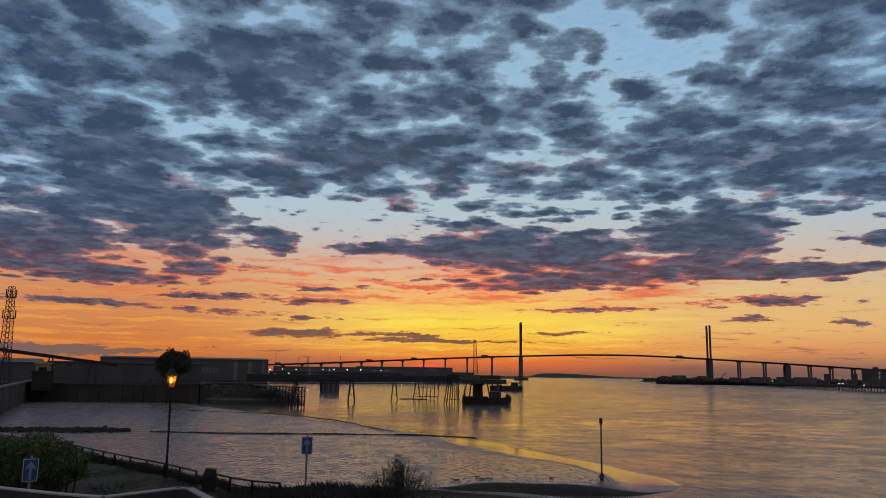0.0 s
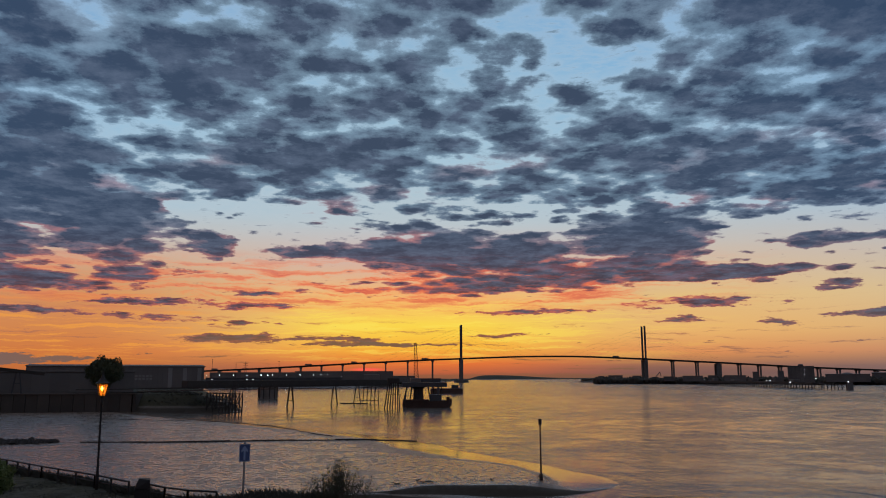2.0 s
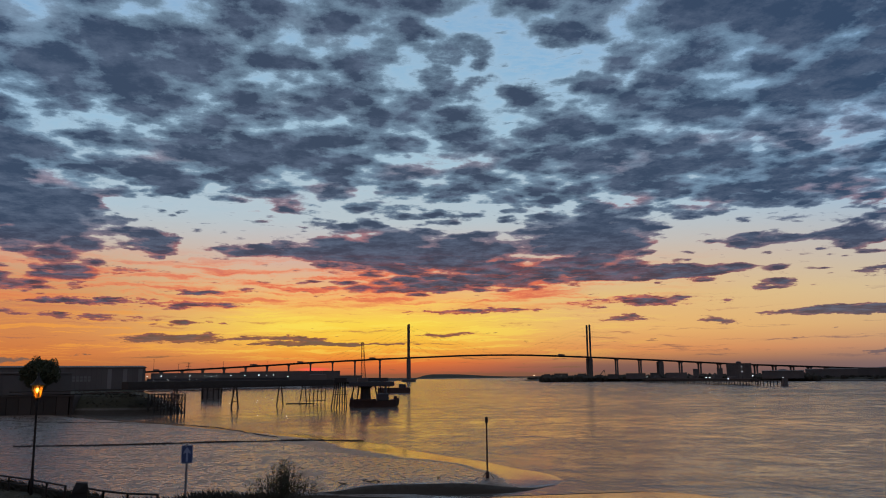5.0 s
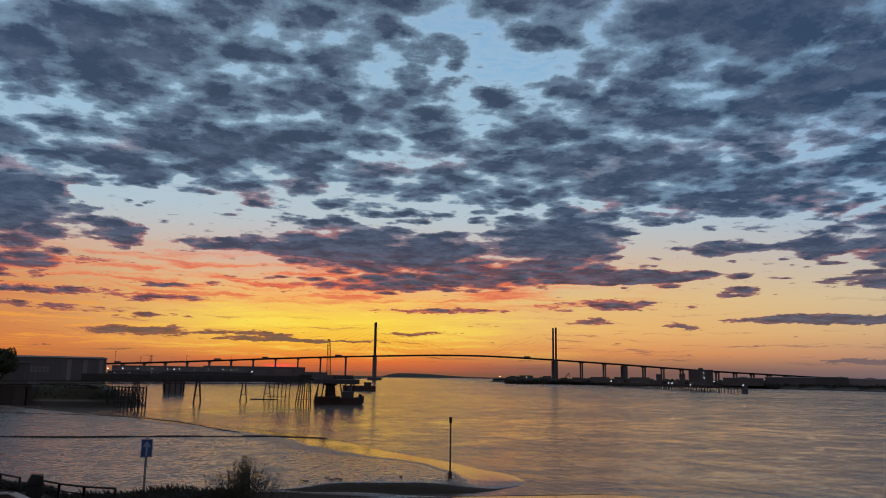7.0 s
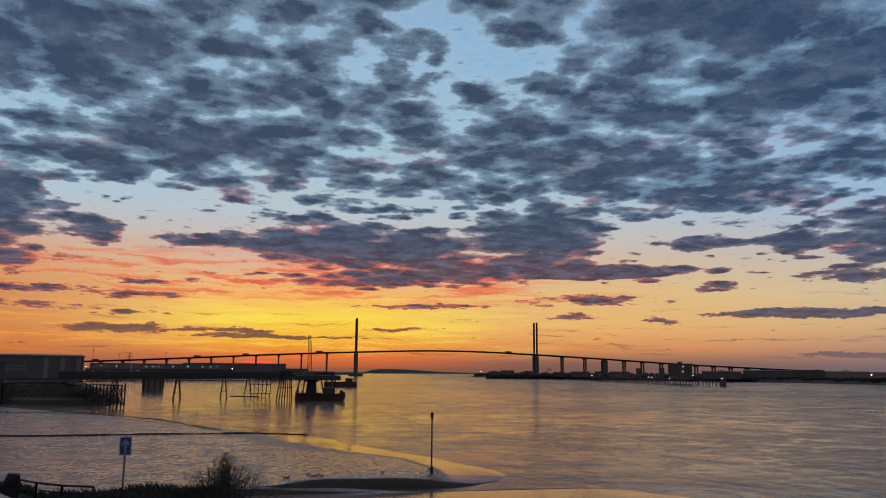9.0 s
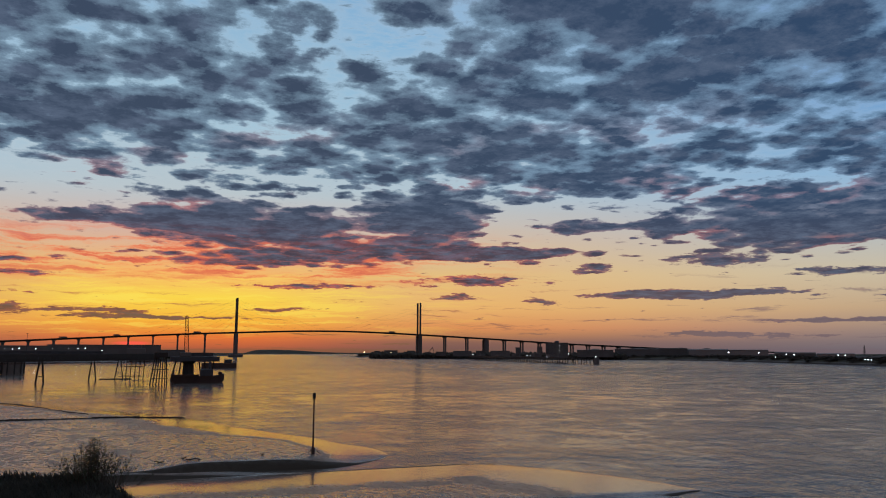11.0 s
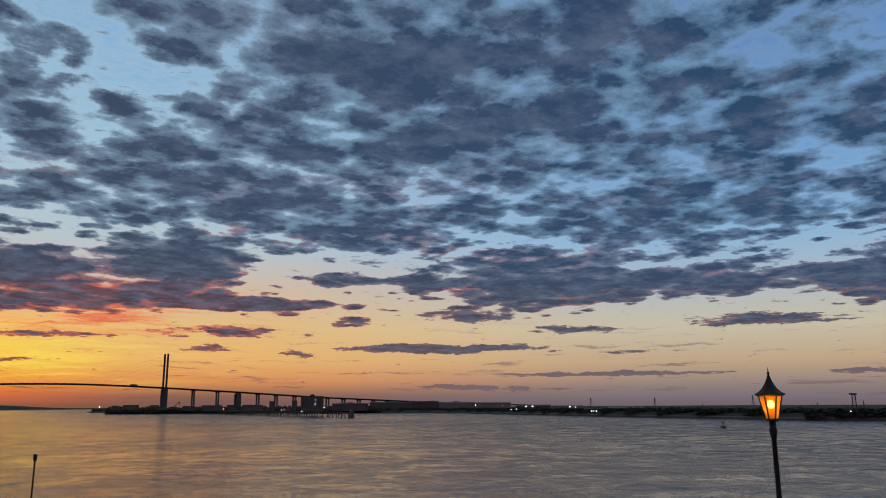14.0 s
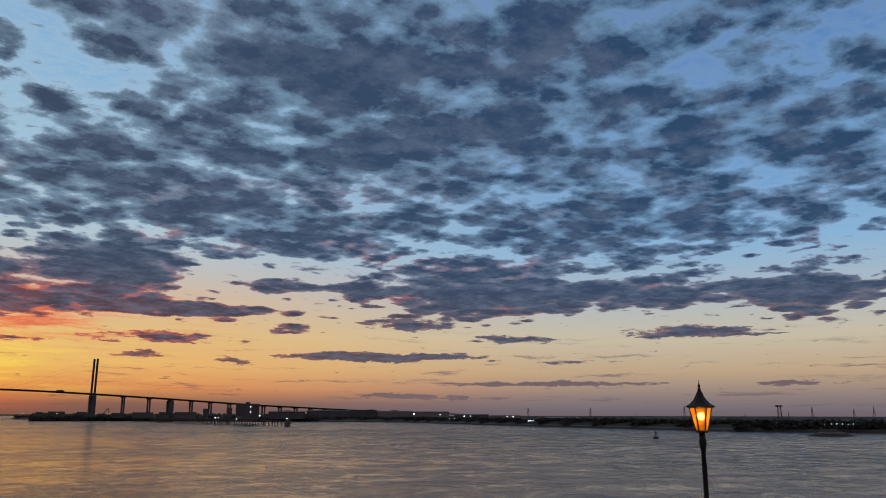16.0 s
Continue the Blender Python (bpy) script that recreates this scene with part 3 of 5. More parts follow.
# ---- street lanterns
def lantern(at_xy, z0, height, lean=0.0, label="", k=0.86, slim=1.0):
    lamp = thing("street_lamp", label, "street lamp", (*at_xy, z0), 0, group="promenade lanterns")
    lamp.matrix_basis = pose(*at_xy, z0, 0, lean, 0)
    h = height
    bm = bm_new()
    lathe(bm, [(r * slim, z) for r, z in ((0.085, -0.3), (0.085, 0.4), (0.075, 0.45), (0.08, 0.5), (0.065, 0.56), (0.058, 0.8), (0.052, h * 0.6), (0.048, h - 0.36), (0.06, h - 0.34), (0.062, h - 0.28), (0.08, h - 0.24), (0.075, h - 0.14), (0.05, h - 0.10), (0.045, h))], 14)
    part("column", bm, BLACK, lamp, "slim black cast-iron column", True)
    for s_ in (-1, 1):
        bm = bm_new()
        beam(bm, (s_ * 0.05, 0, h - 0.16), (s_ * 0.11, 0, h - 0.08), 0.012, sides=6)
        beam(bm, (s_ * 0.11, 0, h - 0.08), (s_ * 0.12 * k, 0, h + 0.02), 0.012, sides=6)
        part("bracket", bm, BLACK, lamp)
    bm = bm_new()
    lathe(bm, [(0.13 * k, h), (0.15 * k, h + 0.02), (0.15 * k, h + 0.05)], 6)
    part("base_ring", bm, BLACK, lamp)
    r0, r1, gz0, gz1 = 0.145 * k, 0.265 * k, h + 0.05, h + 0.05 + 0.55 * k
    for i in range(6):
        a0, a1 = 2 * math.pi * i / 6, 2 * math.pi * (i + 1) / 6
        bm = bm_new()
        beam(bm, (r0 * math.cos(a0), r0 * math.sin(a0), gz0), (r1 * math.cos(a0), r1 * math.sin(a0), gz1), 0.014, sides=6)
        part("glazing_bar", bm, BLACK, lamp)
        bm = bm_new()
        q = [(r0 * .96, a0, gz0), (r0 * .96, a1, gz0), (r1 * .96, a1, gz1), (r1 * .96, a0, gz1)]
        outer = [bm.verts.new((r * math.cos(a), r * math.sin(a), z)) for r, a, z in q]
        inner = [bm.verts.new(((r - 0.006) * math.cos(a), (r - 0.006) * math.sin(a), z)) for r, a, z in q]
        bm.faces.new(outer)
        bm.faces.new(inner[::-1])
        for j in range(4):
            bm.faces.new((outer[j], inner[j], inner[(j + 1) % 4], outer[(j + 1) % 4]))
        pane = part("pane", bm, GLASS, lamp, "amber frosted glass pane")
        pane.visible_shadow = False
    bm = bm_new()
    lathe(bm, [(0.29 * k, gz1 - 0.01 * k), (0.345 * k, gz1 + 0.02 * k), (0.35 * k, gz1 + 0.035 * k), (0.25 * k, gz1 + 0.09 * k), (0.165 * k, gz1 + 0.18 * k), (0.11 * k, gz1 + 0.27 * k), (0.065 * k, gz1 + 0.37 * k), (0.035 * k, gz1 + 0.43 * k)], 6)
    part("hood", bm, BLACK, lamp, "black flared six-sided hood")
    bm = bm_new()
    lathe(bm, [(0.03 * k, gz1 + 0.42 * k), (0.045 * k, gz1 + 0.45 * k), (0.02 * k, gz1 + 0.48 * k), (0.035 * k, gz1 + 0.53 * k), (0.012 * k, gz1 + 0.58 * k), (0.002 * k, gz1 + 0.68 * k)], 10)
    part("finial", bm, BLACK, lamp, "", True)
    bm = bm_new()
    lathe(bm, [(0.02 * k, gz0 + 0.25 * k), (0.06 * k, gz0 + 0.28 * k), (0.075 * k, gz0 + 0.34 * k), (0.06 * k, gz0 + 0.40 * k), (0.02 * k, gz0 + 0.43 * k)], 12)
    part("bulb", bm, BULB, lamp, "glowing warm bulb", True)
    return lamp


lantern(at(-19.17, 29.3), PROM, 3.06, -0.6, "lit black Victorian street lantern on promenade beside railing", 0.74, 0.68)
lantern(at(61.95, 17.5), PROM, 3.32, -0.2, "lit black Victorian street lantern with amber glass beside river")


def up(el_deg, dist):
    """Height seen at an elevation from the first eye."""
    return EYE + dist * math.tan(radians(el_deg))


def ground_at(x, y):
    return float(ground_height(np.array([float(x)]), np.array([float(y)]))[0])


# ---- bridge traffic
def lorry(x, long):
    t = thing("lorry", "dark box lorry driving along the bridge deck", "lorry", (x, deck_y(x) - 5, deck_z(x) + 0.02), group="bridge traffic")
    part("trailer", box(bm_new(), -long, long - 2.6, -1.25, 1.25, 1.1, 4.3, 0.1), CLADDING, t)
    part("cab", box(bm_new(), long - 2.4, long, -1.2, 1.2, 0.6, 3.6, 0.25), STEEL, t)
    for wx in (-long + 1.2, -long + 2.6, long - 1.2):
        part("wheel", beam(bm_new(), (wx, -1.2, 0.5), (wx, 1.2, 0.5), 0.5, sides=12), BLACK, t)


for a, long in ((-5.43, 8), (-2.16, 7), (3.05, 8), (-11.9, 7), (17.03, 8)):
    lorry(1841 * math.tan(radians(a)), long)


# ---- conveyor jetty on trestles
JA, JB = Vector((-62.0, 262.0)), Vector((2.0, 342.0))
jetty = thing("jetty", "dark timber and steel conveyor jetty on trestle legs over the river", "jetty")


def jet(s):
    return JA + (JB - JA) * s


def lattice(bm, a, b, depth, n, r):
    """A braced girder from a to b, hanging down by depth."""
    a, b, dn = Vector(a), Vector(b), Vector((0, 0, -depth))
    beam(bm, a, b, r), beam(bm, a + dn, b + dn, r)
    for i in range(n):
        p, q = a.lerp(b, i / n), a.lerp(b, (i + 1) / n)
        beam(bm, p, p + dn, r * 0.7)
        beam(bm, (p + dn) if i % 2 else p, q if i % 2 else (q + dn), r * 0.7)
    return bm


side = Vector(((JB - JA).y, -(JB - JA).x)).normalized()
bm = bm_new()
m = Matrix.Translation((*jet(0.5), 0)) @ Matrix.Rotation(math.atan2((JB - JA).y, (JB - JA).x), 4, "Z")
half = (JB - JA).length / 2
part("gallery", box(bm_new(), -half - 4, half + 1, -1.6, 1.6, 8.1, 10.3, 0.12, m), TIMBER, jetty, "long enclosed conveyor gallery in dark sheet metal")
part("walkway", box(bm_new(), -half - 42, half + 3, -3.2, -1.7, 7.75, 8.05, 0.03, m), TIMBER, jetty)
for w in (-3.1, 1.5):
    bm = bm_new()
    lattice(bm, m @ Vector((-half - 20, w, 8.05)), m @ Vector((half, w, 8.05)), 1.0, 46, 0.09)
    part("girder", bm, RUST, jetty)
for i, s in enumerate(np.linspace(0.0, 1.0, 40)):
    bm = bm_new()
    p = m @ Vector((-half + 2 * half * s, -3.15, 8.05))
    beam(bm, p, p + Vector((0, 0, 1.1)), 0.04)
    part("rail_post", bm, STEEL, jetty)


def aframe(azm, d, spread=1.6, top=8.0):
    bm = bm_new()
    x, y = at(azm, d)
    for s in (-1, 1):
        for q in (-1.2, 1.2):
            beam(bm, (x + s * spread, y + q, -3), (x + s * 0.4, y + q, top), 0.17, sides=8)
    beam(bm, (x - spread * 0.7, y, 2.6), (x + spread * 0.7, y, 2.6), 0.14)
    beam(bm, (x - 0.9, y, 7.8), (x + 0.9, y, 7.8), 0.25)
    part("trestle", bm, TIMBER, jetty, "A-shaped timber trestle standing in water")


aframe(-6.68, 303), aframe(-3.55, 324), aframe(-10.7, 262, 1.3), aframe(-1.9, 341, 2.0)
# braced landing stage at the shore end
bm = bm_new()
for i in range(6):
    for w in (0, 5):
        x, y = -57 + i * 2.6, 258 - i * 2.9 + w
        beam(bm, (x, y, -2), (x, y, 6.6), 0.2, sides=8)
        if i < 5:
            beam(bm, (x, y, 6.2), (x + 2.6, y - 2.9, 6.2), 0.16)
            beam(bm, (x, y, 0.9), (x + 2.6, y - 2.9, 6.0), 0.12)
            beam(bm, (x, y, 6.0), (x + 2.6, y - 2.9, 0.9), 0.12)
            beam(bm, (x, y, 3.4), (x + 2.6, y - 2.9, 3.4), 0.12)
part("landing_stage", bm, TIMBER, jetty, "cross-braced timber pile staging")
# raking pile group near the jetty head
bm = bm_new()
for i in range(5):
    x, y = at(-1.5 + i * 0.28, 343)
    beam(bm, (x, y, -3), (x + 0.5, y, 7.8), 0.17, sides=8)
x0, y0 = at(-1.9, 343)
x1, y1 = at(-0.3, 343)
beam(bm, (x0, y0, 1.2), (x1, y1, 1.2), 0.2), beam(bm, (x0, y0, 5.0), (x1, y1, 5.0), 0.2)
part("pile_group", bm, TIMBER, jetty, "braced group of timber piles")
# transfer house on the gallery end
x, y = at(-0.88, 338)
part("transfer_house", box(box(bm_new(), x - 3.5, x + 3.5, y - 3, y + 3, 7.6, 12.6, 0.2), x - 2, x + 2, y - 2, y + 2, 12.6, 13.6, 0.1), CLADDING, jetty, "small dark sheet-metal transfer house")

# mooring dolphin: many raking piles under a heavy cap
dol = thing("mooring_dolphin", "dark raking timber pile mooring dolphin in the river", "mooring dolphin")
cx, cy = at(0.74, 286)
for i, dx in enumerate((-2.3, -1.5, -0.7, 0.1, 0.9, 1.7, 2.2)):
    bm = bm_new()
    beam(bm, (cx + dx * 1.35 - 0.5, cy + (i % 2) * 2 - 1, -3), (cx + dx * 0.8, cy + (i % 2) * 1.2 - 0.6, 9.6), 0.2, sides=8)
    part("pile", bm, TIMBER, dol)
part("cap", box(bm_new(), cx - 2.2, cx + 2.2, cy - 2, cy + 2, 9.2, 10.9, 0.1), TIMBER, dol)
for z in (2.0, 5.0):
    part("waling", beam(bm_new(), (cx - 2.8, cy - 1.2, z), (cx + 2.6, cy - 1.2, z), 0.18), TIMBER, dol)

# concrete caisson standing in the river
cais = thing("caisson", "round dark concrete caisson with fenders standing in the river", "caisson")
x, y = at(-8.28, 434)
part("drum", lathe(bm_new(), [(4.9, -4), (4.9, 0.8), (4.7, 1.0), (4.7, 7.2), (5.1, 7.3), (5.1, 8.4), (4.8, 8.6)], 24, (x, y, 0)), STONE, cais)
for i in range(10):
    a = 2 * math.pi * i / 10
    part("fender", beam(bm_new(), (x + 5.1 * math.cos(a), y + 5.1 * math.sin(a), 0.2), (x + 5.1 * math.cos(a), y + 5.1 * math.sin(a), 7.2), 0.3, sides=6), TIMBER, cais)

# loading platform with its pedestal
plat = thing("loading_platform", "dark loading platform on a heavy pedestal at the jetty head", "platform")
x, y = at(2.9, 318)
part("deck", box(bm_new(), x - 8.5, x + 9.5, y - 5, y + 5, 7.4, 9.2, 0.1), STEEL, plat)
part("pedestal", lathe(bm_new(), [(2.4, -3), (2.2, 2), (1.9, 6.5), (3.0, 7.4)], 12, (x - 1.8, y, 0)), TIMBER, plat)
for dx, k2 in ((-6.5, 2.2), (-4.6, 1.2), (2.0, -1.5), (4.0, -1.8), (7.5, 0.6)):
    part("brace", beam(bm_new(), (x + dx - k2, y - 2, -2), (x + dx, y - 2, 7.5), 0.28, sides=8), TIMBER, plat)
for dx in (-7, -5, -3, 1, 3, 5, 7, 9):
    part("rail_post", beam(bm_new(), (x + dx, y - 4.9, 9.2), (x + dx, y - 4.9, 10.3), 0.05), STEEL, plat)
part("rail", beam(bm_new(), (x - 8.4, y - 4.9, 10.3), (x + 9.4, y - 4.9, 10.3), 0.05), STEEL, plat)
part("shed", box(bm_new(), x - 5, x - 1, y - 3, y + 3, 9.2, 10.9, 0.15), CLADDING, plat)

# lattice crane boom behind the platform
crane = thing("crane", "tall narrow lattice crane mast on the jetty platform", "crane")
x, y = at(2.42, 322)
zt = up(2.52, 322)
bm = bm_new()
n_bays = 14
for i in range(n_bays):
    z0, z1 = 9.2 + (zt - 9.2) * i / n_bays, 9.2 + (zt - 9.2) * (i + 1) / n_bays
    w0, w1 = 0.95 - 0.5 * i / n_bays, 0.95 - 0.5 * (i + 1) / n_bays
    ox0, ox1 = -0.03 * (z0 - 9), -0.03 * (z1 - 9)
    cs = [(-1, -1), (1, -1), (1, 1), (-1, 1)]
    for j, (a, b) in enumerate(cs):
        c, d = cs[(j + 1) % 4]
        beam(bm, (x + ox0 + a * w0, y + b * w0, z0), (x + ox1 + a * w1, y + b * w1, z1), 0.09)
        beam(bm, (x + ox0 + a * w0, y + b * w0, z0), (x + ox1 + c * w1, y + d * w1, z1), 0.06)
        beam(bm, (x + ox1 + a * w1, y + b * w1, z1), (x + ox1 + c * w1, y + d * w1, z1), 0.06)
part("mast", bm, RUST, crane)
part("base", box(bm_new(), x - 1.6, x + 1.6, y - 1.6, y + 1.6, 9.18, 10.4, 0.1), STEEL, crane)
part("sheave", lathe(bm_new(), [(0.5, -0.1), (0.5, 0.1)], 12, (x - 0.5, y, zt + 0.1)), STEEL, crane)

# work barge
barge = thing("barge", "dark steel work barge moored beside the jetty", "barge")
x0, y0 = at(1.45, 294)
x1, y1 = at(5.0, 297)
bm = bm_new()
rows = []
for t, w, zb, zt in ((0, 2.4, 0.6, 3.3), (0.05, 3.2, -0.6, 3.0), (0.2, 3.6, -1, 2.4), (0.75, 3.6, -1, 2.4), (0.93, 3.2, -0.6, 2.8), (1.0, 2.2, 0.9, 3.3)):
    px_, py_ = x0 + (x1 - x0) * t, y0 + (y1 - y0) * t
    rows.append([bm.verts.new((px_, py_ + s, z)) for s, z in ((-w, zt), (-w * 0.85, zb), (w * 0.85, zb), (w, zt))])
for a, b in zip(rows, rows[1:]):
    for i in range(4):
        bm.faces.new((a[i], a[(i + 1) % 4], b[(i + 1) % 4], b[i]))
bm.faces.new(rows[0]), bm.faces.new(rows[-1][::-1])
part("hull", bm, RUST, barge)
part("deckhouse", box(bm_new(), x0 + 10.0, x0 + 14.4, y0 - 2, y0 + 2.4, 2.4, 4.9, 0.12), STEEL, barge)
part("funnel", lathe(bm_new(), [(0.45, 4.8), (0.42, 7.4), (0.5, 7.45), (0.48, 7.6)], 12, (x0 + 13.3, y0, 0)), STEEL, barge)
part("bollard", lathe(bm_new(), [(0.28, 2.3), (0.28, 4.4), (0.4, 4.5), (0.4, 4.7)], 10, (x0 + 0.9, y0, 0)), STEEL, barge)
part("winch", box(bm_new(), x0 + 16.4, x0 + 17.6, y0 - 1, y0 + 1, 2.8, 3.9, 0.15), RUST, barge)
part("bulwark", box(bm_new(), x0 + 1.5, x0 + 9.5, y0 - 3.5, y0 - 3.35, 2.35, 3.1, 0.02), RUST, barge)

# second low pontoon beyond the platform
pont = thing("pontoon", "low dark pontoon moored behind the jetty head", "pontoon")
x, y = at(4.9, 560)
part("hull", box(bm_new(), x - 14, x + 9, y - 4, y + 4, -1, 3.6, 0.4), RUST, pont)
part("deckhouse", box(bm_new(), x + 1, x + 6, y - 2, y + 2, 3.6, 6.0, 0.2), STEEL, pont)
raft = thing("mud_raft", "thin dark floating boom lying on the water", "boom")
x, y = at(-2.1, 342)
part("float", box(bm_new(), x - 6, x + 6, y - 0.6, y + 0.6, -0.3, 0.35, 0.1), TIMBER, raft)


# ---- south bank: sheds, mast, quay
def shed(az0, az1, d, top_el, depth, mat, label, base=None, ribs=True, pitch=0.0, roofmat=None, rib=6.0):
    x0, y0 = at(az0, d)
    x1, y1 = at(az1, d)
    length = math.hypot(x1 - x0, y1 - y0)
    z0 = ground_at((x0 + x1) / 2, (y0 + y1) / 2) - 0.5 if base is None else base
    z1 = up(top_el, d)
    t = thing("warehouse", label, "warehouse", (x0, y0, 0), math.degrees(math.atan2(y1 - y0, x1 - x0)))
    part("wall", box(bm_new(), 0, length, 0, depth, z0, z1 - 0.6), mat, t)
    bm = bm_new()
    if pitch:
        for y_a, za, y_b, zb in ((-0.5, z1 - 0.6, depth / 2, z1 - 0.6 + pitch), (depth / 2, z1 - 0.6 + pitch, depth + 0.5, z1 - 0.6)):
            vs = [bm.verts.new(v) for v in ((-0.5, y_a, za), (length + 0.5, y_a, za), (length + 0.5, y_b, zb), (-0.5, y_b, zb), (-0.5, y_a, za + 0.35), (length + 0.5, y_a, za + 0.35), (length + 0.5, y_b, zb + 0.35), (-0.5, y_b, zb + 0.35))]
            for q in ((0, 3, 2, 1), (4, 5, 6, 7), (0, 1, 5, 4), (2, 3, 7, 6), (0, 4, 7, 3), (1, 2, 6, 5)):
                bm.faces.new([vs[i] for i in q])
    else:
        box(bm, -0.4, length + 0.4, -0.4, depth + 0.4, z1 - 0.6, z1, 0.08)
    part("roof", bm, roofmat or mat, t)
    if ribs:
        for i in range(int(length / rib)):
            strip = PALECLAD if rib < 6.0 and i * rib > length * 0.72 and i % 3 == 0 else mat
            part("wall_panel", box(bm_new(), i * rib + 0.2, (i + 1) * rib - 0.2, -0.12 - 0.05 * (i % 2), -0.003, z0, z1 - 1.2), strip, t)
    return t, length, z0, z1


big, L, z0, z1 = shed(-23.9, -12.72, 425, 0.88, 40, CLADDING, "long low grey metal-clad riverside warehouse with flat roof", base=5, pitch=1.0, rib=2.4)
for i in range(8):
    for r in range(2):
        part("window", box(bm_new(), L * 0.53 + i * 1.75, L * 0.53 + i * 1.75 + 1.3, -0.28, -0.18, 10.2 + r * 1.5, 11.3 + r * 1.5), PALECLAD, big, "pale window panel")
shed(-27.0, -17.3, 300, 0.52, 26, CLADDING, "low dark grey metal shed on the quay", base=4.5)
shed(-34.0, -27.3, 345, 0.45, 30, CLADDING, "long dark shed with shallow sloping roof", base=5, pitch=1.6)
shed(-27.4, -24.0, 350, 0.45, 30, CLADDING, "low dark shed with flat roof", base=5)
shed(-27.9, -26.7, 276, -0.14, 10, TIMBER, "low dark quayside store", base=4)
hut, L, z0, z1 = shed(-27.75, -26.85, 278, 0.40, 6, LITYELLOW, "small pale quayside hut with dark window", base=9.6, ribs=False)
part("window", box(bm_new(), 1.0, 3.4, -0.1, -0.004, z1 - 2.6, z1 - 1.5), BLACK, hut)
shed(-12.35, -6.3, 960, 0.42, 60, CLADDING, "long pale grey distribution warehouse behind the jetty", base=5)
shed(-6.4, 0.7, 1000, 0.50, 60, CLADDING, "long grey distribution warehouse with flat roof", base=5)
shed(-1.0, 2.3, 1090, 0.16, 40, CLADDING, "low dark riverside industrial shed", base=5)
shed(-12.6, -3.0, 940, 0.05, 20, STEEL, "low dark loading shed beside the river", base=5)
shed(-2.9, 4.2, 1120, -0.03, 20, STEEL, "low dark wharf shed beside the river", base=5)

# telecom mast
mast = thing("telecom_mast", "tall dark lattice telecom mast with antenna panels", "telecom mast")
x, y = at(-29.55, 262)
zb, zt = 5.0, up(5.25, 262)
for j, (a, b) in enumerate(((-1, -1), (1, -1), (1, 1), (-1, 1))):
    part("leg", beam(bm_new(), (x + a * 1.5, y + b * 1.5, zb), (x + a * 0.65, y + b * 0.65, zt), 0.12), STEEL, mast)
bm = bm_new()
for i in range(20):
    f0, f1 = i / 20, (i + 1) / 20
    z0, z1 = zb + (zt - zb) * f0, zb + (zt - zb) * f1
    w0, w1 = 1.5 - 0.85 * f0, 1.5 - 0.85 * f1
    cs = [(-1, -1), (1, -1), (1, 1), (-1, 1)]
    for j, (a, b) in enumerate(cs):
        c, d = cs[(j + 1) % 4]
        beam(bm, (x + a * w0, y + b * w0, z0), (x + c * w1, y + d * w1, z1), 0.06)
        beam(bm, (x + a * w1, y + b * w1, z1), (x + c * w1, y + d * w1, z1), 0.06)
part("bracing", bm, STEEL, mast)
for zz, rr in ((zt - 2.0, 1.5), (zt - 8.2, 1.9)):
    part("platform_ring", lathe(bm_new(), [(rr * 0.9, zz - 1.3), (rr * 0.9, zz - 1.2)], 12, (x, y, 0)), STEEL, mast)
    for i in range(6):
        a = 2 * math.pi * i / 6
        part("antenna", box(bm_new(), -0.16, 0.16, -0.1, 0.1, zz - 1.2, zz + 1.1, 0.03, Matrix.Translation((x + rr * math.cos(a), y + rr * math.sin(a), 0)) @ Matrix.Rotation(a, 4, "Z")), CLADDING, mast)

# quay wall along the creek
quay = thing("quay_wall", "stained concrete quay wall beside the tidal creek", "wall", kind="structure")
q0, q1 = Vector((-78, 128, 0)), Vector((-157, 300, 0))
qm = Matrix.Translation(q0) @ Matrix.Rotation(math.atan2(q1.y - q0.y, q1.x - q0.x), 4, "Z")
ql = (q1 - q0).length
for i in range(int(ql / 6)):
    part("wall_panel", box(bm_new(), i * 6 + 0.05, i * 6 + 5.95, -0.5 + 0.03 * (i % 3), 0.5, -1, 6.6, 0.04, qm), QUAY, quay)
part("coping", box(bm_new(), 0, ql, -0.7, 0.7, 6.6, 7.0, 0.06, qm), STONE, quay)

# quay front below the sheds, with its return into the creek
front = thing("quay_front", "dark weed-stained sheet-piled quay front below the sheds", "wall", kind="structure")
f0, f1 = Vector((-150.0, 250.0, 0)), Vector((-80.0, 257.0, 0))
fm = Matrix.Translation(f0) @ Matrix.Rotation(math.atan2(f1.y - f0.y, f1.x - f0.x), 4, "Z")
fl = (f1 - f0).length
for i in range(int(fl / 3.5)):
    part("wall_panel", box(bm_new(), i * 3.5 + 0.04, i * 3.5 + 3.46, -0.4 + 0.12 * (i % 2), 0.6, -1.5, 5.9, 0.05, fm), QUAY, front)
part("wall_return", box(bm_new(), fl, fl + 1.0, -0.3, 16.0, -1.5, 5.9, 0.05, fm), QUAY, front)
part("coping", box(bm_new(), -0.2, fl + 1.2, -0.6, 0.8, 5.9, 6.4, 0.05, fm), QUAY, front)
part("apron", box(bm_new(), 0.0, fl + 0.9, 0.81, 30.0, 5.6, 6.2, 0.0, fm), QUAY, front)

